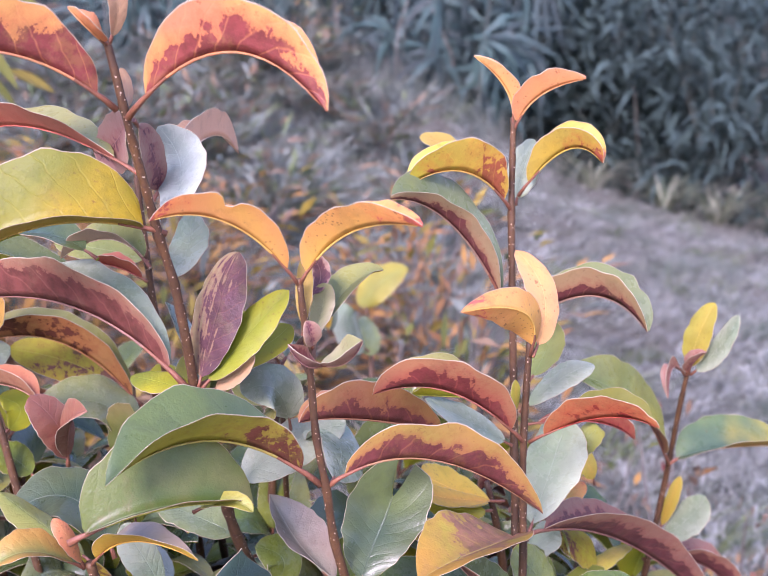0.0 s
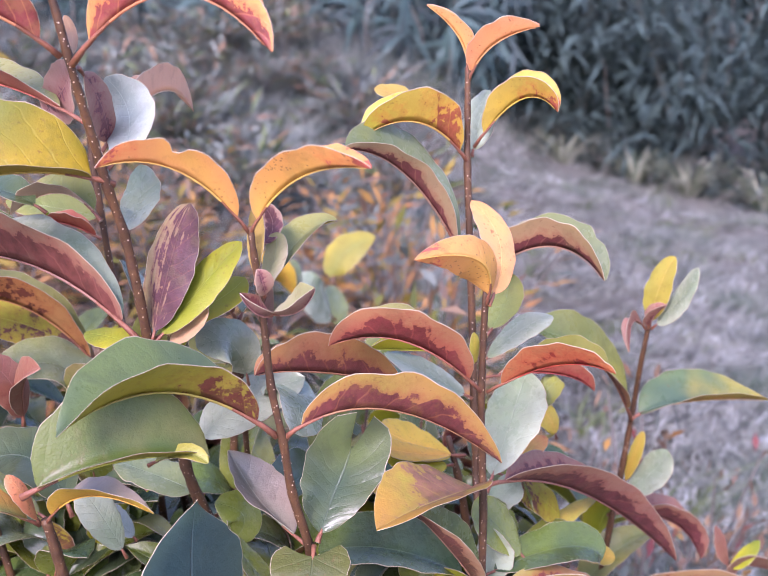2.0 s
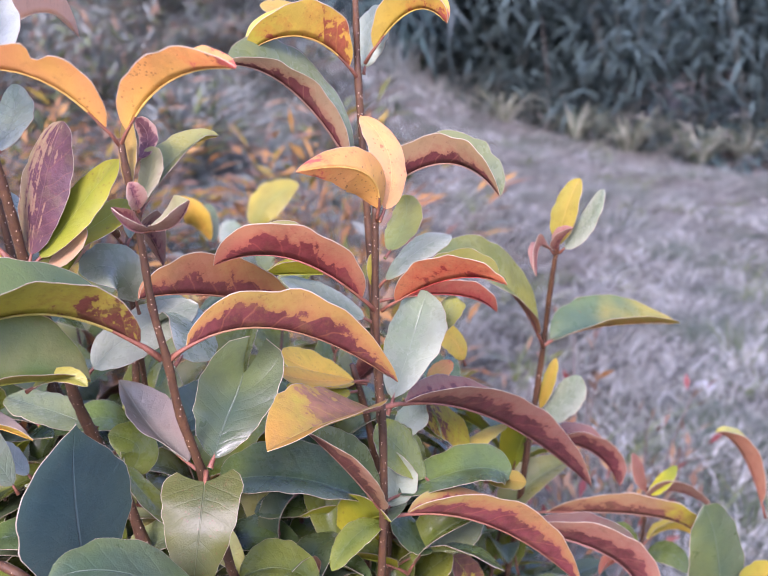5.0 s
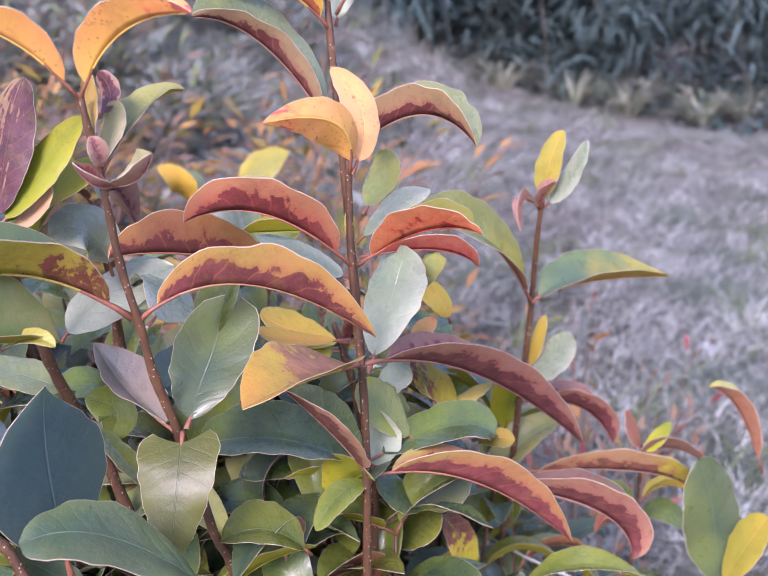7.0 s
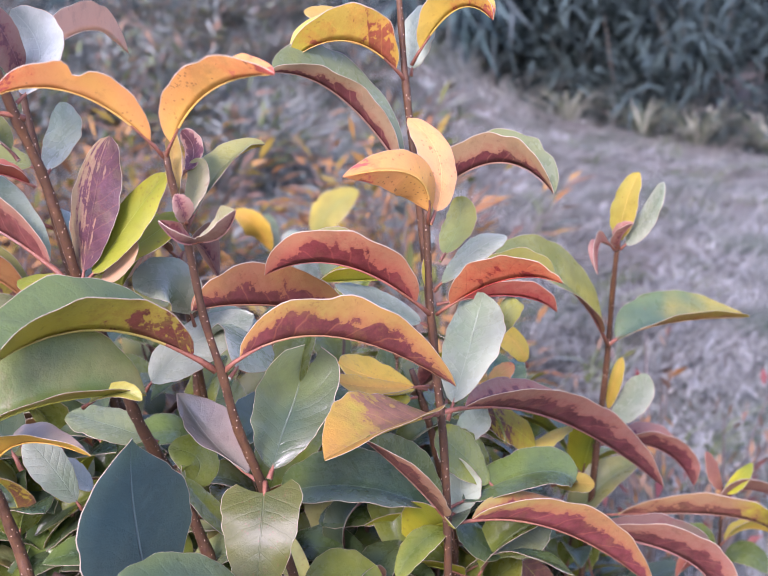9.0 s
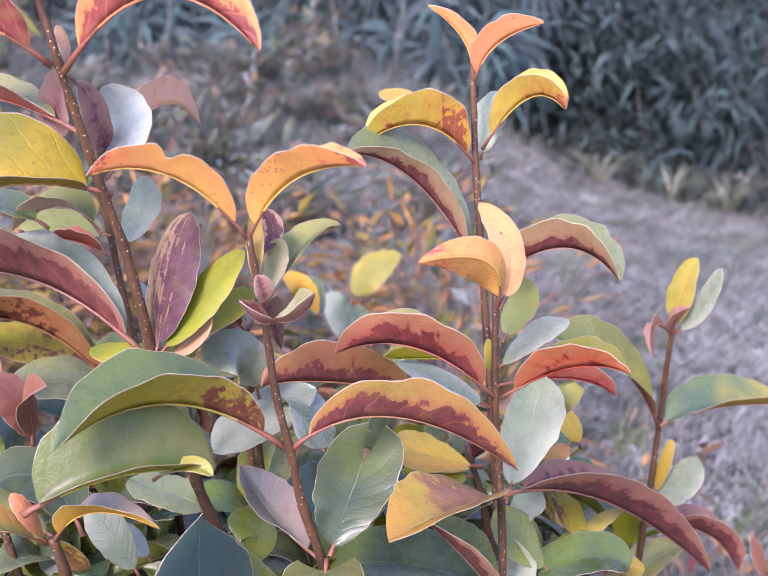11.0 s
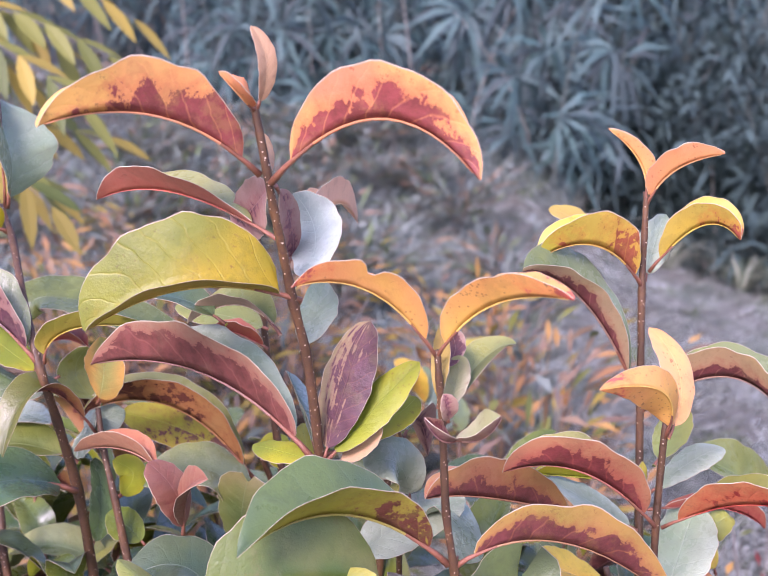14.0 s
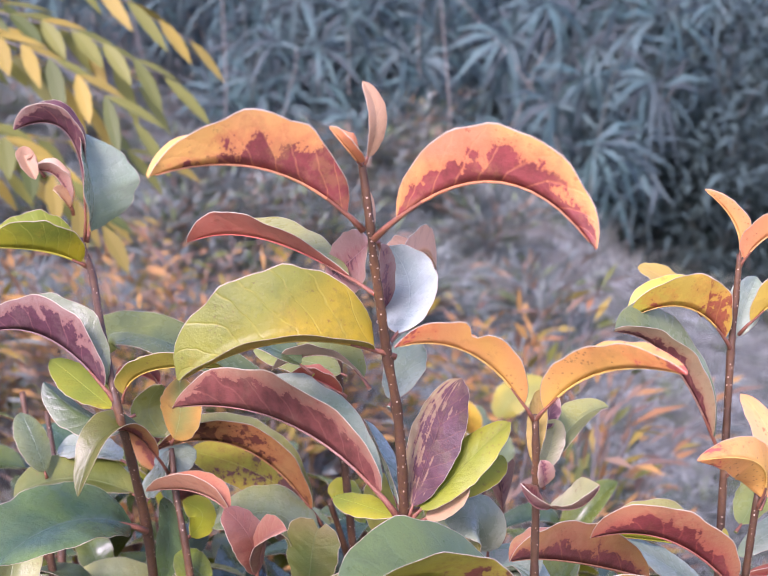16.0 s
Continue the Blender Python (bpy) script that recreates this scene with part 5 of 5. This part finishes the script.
leaf(SLb, (-0.1619, 0.5720, 0.9650), (-0.1823, 0.5500, 0.9848), (-0.1993, 0.5400, 0.9815), 0.0127, (0.18, -0.32, 1.04), 31, "amberedge", "sagegold")
leaf(SLb, (-0.1591, 0.5800, 0.9639), (-0.1873, 0.5900, 0.9810), (-0.2144, 0.6000, 0.9967), 0.0119, (0.66, -0.32, 0.87), -13, "sage", "palegreen")
leaf(SLb, (-0.1571, 0.6200, 0.9472), (-0.1823, 0.6300, 0.9797), (-0.2180, 0.6300, 0.9719), 0.0240, (0.49, -0.35, 0.94), 13, "sage", "teal")
leaf(S1, (-0.1032, 0.6000, 1.0560), (-0.1253, 0.6200, 1.0547), (-0.1446, 0.6300, 1.0556), 0.0109, (0.30, -0.48, 0.89), 0, "lime", "lime")
leaf(SC, (-0.0313, 0.6000, 0.9988), (-0.0277, 0.6600, 1.0038), (-0.0536, 0.6800, 1.0114), 0.0198, (0.67, -0.61, 0.52), 0, "skysheen", "skysheen")
leaf(S2a, (0.0819, 0.6900, 0.9910), (0.0548, 0.6900, 1.0068), (0.0262, 0.6900, 1.0223), 0.0123, (0.32, -0.45, 0.87), 8, "skysheen", "skysheen")
leaf(SK, (0.0794, 0.7050, 0.9467), (0.0391, 0.6900, 0.9553), (0.0230, 0.6800, 0.9656), 0.0085, (0.10, -0.44, 0.96), 9, "amber", "amber")
leaf(SK, (0.0717, 0.7100, 0.9380), (0.0487, 0.7000, 0.9427), (0.0265, 0.7000, 0.9484), 0.0100, (0.07, -0.48, 0.95), 3, "lime", "lime")
leaf(SK, (0.0504, 0.7200, 0.9075), (0.0320, 0.7200, 0.9172), (0.0148, 0.7200, 0.9228), 0.0110, (0.24, -0.48, 0.95), 5, "limeplum", "limeplum")
leaf(S1, (-0.0704, 0.6300, 0.9208), (-0.0604, 0.6400, 0.9349), (-0.0773, 0.6400, 0.9455), 0.0147, (0.83, -0.60, 0.43), 6, "green", "green")
leaf(S1, (-0.0703, 0.6250, 0.9367), (-0.0560, 0.6100, 0.9227), (-0.0372, 0.6000, 0.9039), 0.0096, (0.77, -0.37, 0.71), 12, "lime", "green")
leaf(S1, (-0.0847, 0.6500, 0.9458), (-0.1153, 0.6600, 0.9552), (-0.1412, 0.6700, 0.9607), 0.0165, (0.44, -0.37, 0.91), 8, "lime", "tealpale")
leaf(SK, (0.1131, 0.7000, 0.8742), (0.1034, 0.6900, 0.8994), (0.0885, 0.6900, 0.9207), 0.0175, (0.50, -0.64, 0.62), 0, "lime", "green")
leaf(S2b, (0.0848, 0.6500, 0.8799), (0.0931, 0.6600, 0.8968), (0.0892, 0.6600, 0.9178), 0.0143, (-0.65, -0.66, 0.38), 0, "skysheen", "skysheen")
leaf(SK, (0.1192, 0.7300, 0.8608), (0.1475, 0.7400, 0.8656), (0.1794, 0.7500, 0.8517), 0.0182, (-0.07, -0.40, 0.98), 20, "lime", "green")
leaf(SK, (0.1613, 0.7500, 0.8492), (0.1787, 0.7500, 0.8495), (0.1918, 0.7500, 0.8476), 0.0086, (-0.08, -0.49, 0.94), 7, "limeyellow", "limeyellow")
leaf(SK, (0.1151, 0.7100, 0.8184), (0.1368, 0.7200, 0.8296), (0.1560, 0.7200, 0.8425), 0.0187, (-0.43, -0.50, 0.86), 2, "tealpale", "tealpale")
leaf(SK, (0.0872, 0.6800, 0.8645), (0.1011, 0.6800, 0.8494), (0.1162, 0.6800, 0.8355), 0.0124, (0.44, -0.50, 0.83), 2, "green", "greendark")
leaf(SK, (0.1332, 0.7500, 0.7984), (0.1521, 0.7500, 0.7671), (0.1524, 0.7500, 0.7370), 0.0162, (0.58, -0.60, 0.57), 4, "limeplum", "limeplum")
leaf(SK, (0.0986, 0.7200, 0.7872), (0.1179, 0.7200, 0.7994), (0.1347, 0.7200, 0.8128), 0.0154, (-0.43, -0.42, 0.91), 2, "green", "green")
leaf(SK, (0.1528, 0.7800, 0.9270), (0.1443, 0.7800, 0.9469), (0.1276, 0.7800, 0.9582), 0.0114, (0.44, -0.61, 0.63), 0, "amber", "amber")
leaf(SL, (-0.2753, 0.7200, 1.0113), (-0.3318, 0.7400, 1.0160), (-0.3743, 0.7400, 1.0003), 0.0226, (0.18, -0.41, 0.98), 19, "lime", "oliveleaf")
leaf(SL, (-0.2949, 0.7400, 1.0287), (-0.3290, 0.7600, 1.0319), (-0.3543, 0.7700, 1.0281), 0.0154, (0.35, -0.49, 0.91), 9, "skysheen", "skysheen")
leaf(SL, (-0.2726, 0.7300, 0.9470), (-0.2641, 0.7300, 0.9818), (-0.2684, 0.7300, 1.0118), 0.0149, (-0.53, -0.69, 0.27), 2, "green", "greendark")
leaf(SL2, (-0.2494, 0.7100, 0.9902), (-0.2401, 0.7200, 1.0039), (-0.2532, 0.7200, 1.0135), 0.0113, (0.84, -0.61, 0.29), 2, "lime", "lime")
leaf(SL2, (-0.2296, 0.7100, 0.9603), (-0.2427, 0.7100, 0.9736), (-0.2550, 0.7100, 0.9806), 0.0131, (0.58, -0.57, 0.79), 4, "lime", "green")
leaf(SB1, (-0.1695, 0.7200, 0.9508), (-0.1679, 0.7200, 0.9794), (-0.1648, 0.7200, 1.0028), 0.0205, (-0.37, -0.83, 0.36), 0, "sage", "dullgreen", taper=0.3, ears=(0,.25))
leaf(SB2, (-0.1506, 0.7200, 1.1037), (-0.1746, 0.7200, 1.1111), (-0.2105, 0.7200, 1.1159), 0.0148, (0.25, -0.47, 0.89), 6, "lime", "palegreen")
leaf(SB2, (-0.1477, 0.7000, 1.0953), (-0.1650, 0.7000, 1.1047), (-0.1831, 0.7000, 1.1075), 0.0106, (0.34, 0.03, 0.95), 48, "brick", "brick")
leaf(SL, (-0.2810, 0.7700, 1.0753), (-0.3014, 0.7800, 1.0808), (-0.3211, 0.7900, 1.0739), 0.0113, (0.16, -0.03, 1.01), 50, "brick", "brick")
leaf(SL2, (-0.2630, 0.7300, 1.0481), (-0.2826, 0.7400, 1.0641), (-0.2750, 0.7400, 1.0845), 0.0155, (0.89, -0.56, 0.36), 0, "palegreen", "palegreen")
leaf(SX, (-0.0259, 1.6200, 0.8433), (-0.0173, 1.6200, 0.8798), (0.0336, 1.6200, 0.9103), 0.0310, (-0.47, -0.65, 0.60), 0, "olivelime", "olivelime")
leaf(SX, (-0.0222, 1.6000, 0.7898), (-0.0508, 1.5500, 0.8397), (-0.0574, 1.5500, 0.8763), 0.0299, (0.60, -0.67, 0.49), 0, "skysheen", "skysheen")
leaf(SX, (-0.0151, 1.6000, 0.7787), (-0.0243, 1.6000, 0.8118), (-0.0369, 1.6000, 0.8425), 0.0221, (0.62, -0.69, 0.41), 3, "teal", "tealpale")
leaf(SLc, (-0.1215, 0.6000, 0.8754), (-0.1105, 0.6200, 0.8496), (-0.0896, 0.6300, 0.8284), 0.0148, (0.51, -0.54, 0.87), 0, "teal", "teal")
leaf(SLc, (-0.1154, 0.6000, 0.8618), (-0.1383, 0.6000, 0.8547), (-0.1549, 0.6000, 0.8532), 0.0115, (0.08, -0.43, 0.97), 0, "greendark", "greendark")
leaf(SL3, (-0.3515, 0.7400, 1.0146), (-0.3602, 0.7400, 1.0378), (-0.3738, 0.7500, 1.0557), 0.0116, (0.81, -0.66, 0.46), 0, "tealpale", "tealpale")
leaf(SB1, (-0.1246, 0.7200, 0.9975), (-0.1256, 0.7200, 1.0220), (-0.1295, 0.7200, 1.0428), 0.0130, (0.59, -0.75, 0.33), 0, "palegreen", "palegreen")
leaf(SL2, (-0.2686, 0.7300, 1.0235), (-0.2655, 0.7300, 1.0354), (-0.2502, 0.7400, 1.0419), 0.0154, (-0.29, -0.65, 0.68), 0, "skysheen", "skysheen")
SR = stem(((0.3343, 0.9200, 0.7540), (0.3330, 0.9200, 0.7284), (0.3334, 0.9300, 0.6851), (0.3313, 0.9400, 0.6151)), 0.0012, 0.0020)
leaf(SR, (0.3338, 0.9200, 0.7480), (0.3270, 0.9200, 0.7671), (0.3194, 0.9200, 0.7879), 0.0088, (0.44, -0.61, 0.50), 0, "rosepale", "scarletdull")
leaf(SR, (0.3343, 0.9200, 0.7470), (0.3458, 0.9200, 0.7562), (0.3602, 0.9200, 0.7733), 0.0080, (-0.65, -0.48, 0.81), 0, "lime", "lime")
leaf(SR, (0.3326, 0.9200, 0.7237), (0.3514, 0.9200, 0.7492), (0.3933, 0.9200, 0.7314), 0.0142, (-0.09, 0.35, 0.91), 44, "browndull", "browndull")
leaf(SR, (0.3321, 0.9200, 0.6977), (0.3538, 0.9200, 0.7123), (0.3790, 0.9200, 0.7043), 0.0107, (-0.14, 0.22, 0.98), 45, "limeyellow", "limeyellow")
leaf(SR, (0.3313, 0.9200, 0.6930), (0.3148, 0.9200, 0.7112), (0.2966, 0.9200, 0.7071), 0.0116, (0.07, -0.46, 0.95), 3, "lime", "green")
leaf(SR, (0.3304, 0.9200, 0.6810), (0.3507, 0.9100, 0.6941), (0.3691, 0.9000, 0.6788), 0.0125, (-0.05, -0.50, 0.94), 0, "lime", "greendark")
leaf(SR, (0.3325, 0.9300, 0.6656), (0.3103, 0.9200, 0.6829), (0.2902, 0.9100, 0.6758), 0.0117, (-0.05, 0.23, 0.99), 47, "brick", "brick")
# three leaves added as pale glints, the gloss painted in their colour
leaf(S1, (-0.1296, 0.6300, 0.9153), (-0.1428, 0.6300, 0.9428), (-0.1551, 0.6300, 0.9635), 0.0129, (0.74, -0.62, 0.61), 2, "skysheen", "skysheen")
leaf(S1, (-0.1315, 0.6700, 0.9068), (-0.1421, 0.6700, 0.9202), (-0.1519, 0.6700, 0.9302), 0.0087, (0.67, -0.54, 0.74), 3, "skysheenwhite", "skysheenwhite")
leaf(S1, (-0.1151, 0.6100, 1.1139), (-0.1092, 0.6300, 1.1308), (-0.1092, 0.6400, 1.1495), 0.0127, (-0.37, -0.74, 0.25), 0, "skysheen", "skysheen")
leaf(S1, (-0.1206, 0.6600, 0.9451), (-0.1356, 0.6700, 0.9493), (-0.1540, 0.6800, 0.9430), 0.0093, (0.32, -0.38, 0.94), 13, "lime", "teal")
leaf(S1, (-0.0979, 0.5520, 1.0065), (-0.0797, 0.5450, 1.0155), (-0.0657, 0.5400, 1.0119), 0.0056, (0.05, -0.45, 0.88), 24, "olivelime", "olivelime")
leaf(SL, (-0.3571, 0.7460, 1.2157), (-0.3687, 0.7420, 1.2291), (-0.3604, 0.7380, 1.2146), 0.0070, (0.20, -0.60, 0.70), 35, "rosepale", "petal", taper=0.4)
leaf(SL, (-0.3393, 0.7500, 1.1941), (-0.3456, 0.7420, 1.2051), (-0.3487, 0.7380, 1.2083), 0.0065, (0.70, -0.40, 0.40), 40, "rosepale", "petal")
SN = stem(((-0.0622, 0.6680, 1.0528), (-0.0627, 0.6720, 1.0379), (-0.0631, 0.6800, 1.0191), (-0.0632, 0.6900, 0.9912)), 0.0014, 0.0020)
leaf(SN, (-0.0629, 0.6680, 1.0514), (-0.0733, 0.6400, 1.0680), (-0.0900, 0.6350, 1.0450), 0.0170, (0.05, -0.66, 0.75), 42, "mauve", "lime", bias=0, skew=0.34)
leaf(SN, (-0.0615, 0.6680, 1.0513), (-0.0532, 0.6900, 1.0557), (-0.0472, 0.7200, 1.0248), 0.0150, (-0.10, -0.05, 0.95), 50, "rosemauve", "skysheen")
leaf(SN, (-0.0910, 0.6450, 1.0453), (-0.0862, 0.6420, 1.0617), (-0.0744, 0.6400, 1.0795), 0.0095, (-0.30, -0.90, 0.20), 6, "rosepale", "rosepale")
leaf(SN, (-0.0563, 0.6600, 1.0125), (-0.0631, 0.6400, 1.0442), (-0.0813, 0.6300, 1.0448), 0.0175, (-0.10, -0.70, 0.70), 8, "sage", "skysheen")
leaf(SX, (-0.0627, 1.2500, 0.9111), (-0.0734, 1.2200, 0.9527), (-0.0957, 1.2000, 0.9746), 0.0140, (-0.30, -0.70, 0.60), 4, "amber", "amber")
leaf(SX, (-0.0593, 1.2600, 0.9085), (-0.0642, 1.2500, 0.9372), (-0.0649, 1.2400, 0.9627), 0.0120, (0.20, -0.85, 0.40), 0, "skysheen", "skysheen")


# ---- the shrub's lower and inner foliage ----
def inner_foliage():
    rng = random.Random(9)
    looks = [("lime", "green"), ("green", "teal"), ("green", "greendark"), ("sage", "tealgreen"), ("green", "greendark"), ("limeplum", "sage"), ("russet", "green"), ("lime", "teal"), ("lime", "green"), ("lime", "greendark"), ("brick", "tealgreen"), ("green", "tealpale"), ("mauve", "teal")]
    shapes = []
    for k in range(20):
        long = rng.uniform(0.06, 0.095)
        bend = rng.uniform(0.008, 0.024)
        un, up = looks[k % len(looks)]
        shapes.append(blade_mesh((0, 0, 0), (long * 0.5, 0, bend), (long, 0, -bend * 0.6), long * rng.uniform(0.20, 0.26), (0, 0, 1), rng.uniform(10, 40), un, up, None, 12, 3, rng))
    for k in range(104):
        x = -0.56 + 0.98 * (k % 64 + 0.5) / 64 + rng.uniform(-0.03, 0.03)
        y = (0.70 if x < 0.02 else 0.90) + (0.42 if x < 0.02 else 0.30) * ((k * 0.618) % 1.0)
        top = 0.985 - 0.05 * max(0.0, x + 0.05) - 1.3 * max(0.0, x - 0.10) + rng.uniform(-0.09, 0.0)
        top = 1.25 - (1.25 - top) * (0.55 + 0.45 * y / 0.8)
        if x > -0.22:
            top -= 0.055
        if k >= 64:
            x, y = -0.32 + 0.0108 * (k - 64), rng.uniform(0.66, 0.80)
            top = 0.86 + 0.12 * min(0.0, 0.05 - x) + rng.uniform(-0.04, 0.0) + 0.6 * (y - 0.72)
        if x < -0.30 and y < 0.85:
            top -= 0.06
        foot = Vector((x * 0.85, y * 0.9 + 0.05, top - 0.36))
        bendx, bendy = rng.uniform(-0.03, 0.03), rng.uniform(-0.05, 0.02)
        pts = [Vector((bendx * s * s + (x - foot.x) * s, bendy * s * s + (y - foot.y) * s, 0.36 * s)) for s in (0, 0.3, 0.6, 0.85, 1.0)]
        verts, faces = [], []
        tube(verts, faces, pts, 0.0026, 0.0012, 7)
        twig = link_mesh("stem", verts, faces, [BARK], shrub, foot - ROOT, smooth=True)
        for j in range(14):
            s = 1.0 - 0.115 * (j // 2)
            p = Vector((bendx * s * s + (x - foot.x) * s, bendy * s * s + (y - foot.y) * s, 0.36 * s))
            spin = 180 * (j % 2) + 90 * (j // 2) + rng.uniform(-30, 30) + 37 * k
            ob = new("leaf", shapes[rng.randrange(len(shapes))])
            ob.parent = twig
            ob.matrix_local = Matrix.Translation(p) @ pose(0, 0, 0, 0, 0, spin) @ pose(0, 0, 0, rng.uniform(-30, 30), rng.uniform(-60, 0), 0)


inner_foliage()


# ---- a yellow-green branch reaching in from a neighbouring shrub ----
def leaflet(verts, faces, root, way, length, wide, rng):
    """A small elliptical leaf, keeled along its middle and drooping."""
    way = way.normalized()
    side = way.cross(Vector((rng.gauss(0, 0.4), -0.6, 1))).normalized() * wide / 2
    k = len(verts)
    for s, w in ((0.0, 0.1), (0.25, 0.8), (0.5, 1.0), (0.78, 0.7), (1.0, 0.05)):
        c = root + way * length * s - Vector((0, 0, 0.22 * length * s * s))
        verts += [c + side * w, c - Vector((0, 0, wide * 0.12 * w)), c - side * w]
    for i in range(4):
        a = k + 3 * i
        faces += [(a, a + 1, a + 4, a + 3), (a + 1, a + 2, a + 5, a + 4)]


def pinnate_branch():
    rng = random.Random(31)
    foot = Vector((-1.14, 1.95, height(-1.14, 1.95)))
    ob = new("pinnate_shrub")
    ob.location = foot
    tagged(ob, "slender shrub with yellow-green pinnate leaves beyond the privet", "shrub")
    tv, tf, lv, lf, idx = [], [], [], [], []
    top = Vector((0.12, -0.1, 1.42))
    tube(tv, tf, [top * s + Vector((0.05 * math.sin(5 * s), 0, 0)) for s in (0, 0.3, 0.6, 0.85, 1)], 0.010, 0.004, 6)
    for k in range(12):
        s = 0.72 + 0.30 * (k + rng.random()) / 12
        a = rng.uniform(-0.7, 0.7) if k % 5 else rng.uniform(2.2, 4.0)
        way = Vector((math.cos(a), math.sin(a) * 0.6, rng.uniform(-0.05, 0.35))).normalized()
        base, long = top * s, rng.uniform(0.30, 0.46)
        sag = rng.uniform(0.10, 0.22)
        pts = [base + way * long * q - Vector((0, 0, sag * q * q)) for q in (0, 0.33, 0.66, 1)]
        tube(tv, tf, pts, 0.0022, 0.0008, 4)
        shade = rng.random()
        for j in range(7):
            q = 0.28 + 0.12 * j
            p = base + way * long * q - Vector((0, 0, sag * q * q))
            fall = (way - Vector((0, 0, 2 * sag * q / long))).normalized()
            for sgn in (-1, 1) if j < 6 else (0,):
                n = len(lf)
                out = fall.cross(Vector((0, -0.6, 1))) * sgn * 0.5 + fall * (0.9 if sgn else 1.5) + Vector((0, 0, rng.uniform(-0.35, 0.05)))
                leaflet(lv, lf, p, out, rng.uniform(0.070, 0.10), rng.uniform(0.022, 0.030), rng)
                idx += [0 if rng.random() < 0.1 + 0.45 * shade else 1] * (len(lf) - n)
    link_mesh("brushwood", tv, tf, [TWIG], ob)["kind"] = "stuff"
    link_mesh("foliage", lv, lf, [YELLOW, OLIVE], ob, index=idx)["kind"] = "stuff"


pinnate_branch()


def dry_stalk():
    verts, faces = [], []
    tube(verts, faces, [Vector((0.0, 0.0, 0.0)), Vector((-0.0426, 0.05, 0.0016)), Vector((-0.0738, 0.09, 0.0059))], 0.0016, 0.0011, 7)
    tagged(link_mesh("dry_stalk", verts, faces, [BLEACHED], None, (0.2688, 0.86, 0.6576), smooth=True), "pale dead grass stalk caught among the twigs", "stalk")


dry_stalk()


# ---- pale stones in the grass ----
def pale_stone(x, y, size, seed):
    rng = random.Random(seed)
    bm = bmesh.new()
    bmesh.ops.create_icosphere(bm, subdivisions=2, radius=size)
    for v in bm.verts:
        v.co *= 1 + 0.35 * noise.noise((v.co.x / size * 1.1 + seed, v.co.y / size * 1.1, v.co.z / size * 1.1))
        v.co.z *= 0.75
    me = bpy.data.meshes.new("pale_stone")
    bm.to_mesh(me)
    bm.free()
    me.materials.append(STONE)
    ob = new("pale_stone", me)
    ob.matrix_world = pose(x, y, height(x, y) + size * 0.35, rng.uniform(-15, 15), 0, rng.uniform(0, 360))
    tagged(ob, "small pale grey stone lying in the dead grass", "stone", "stones in the grass")


pale_stone(1.09, 2.86, 0.030, 3)
pale_stone(2.2, 8.5, 0.05, 8)
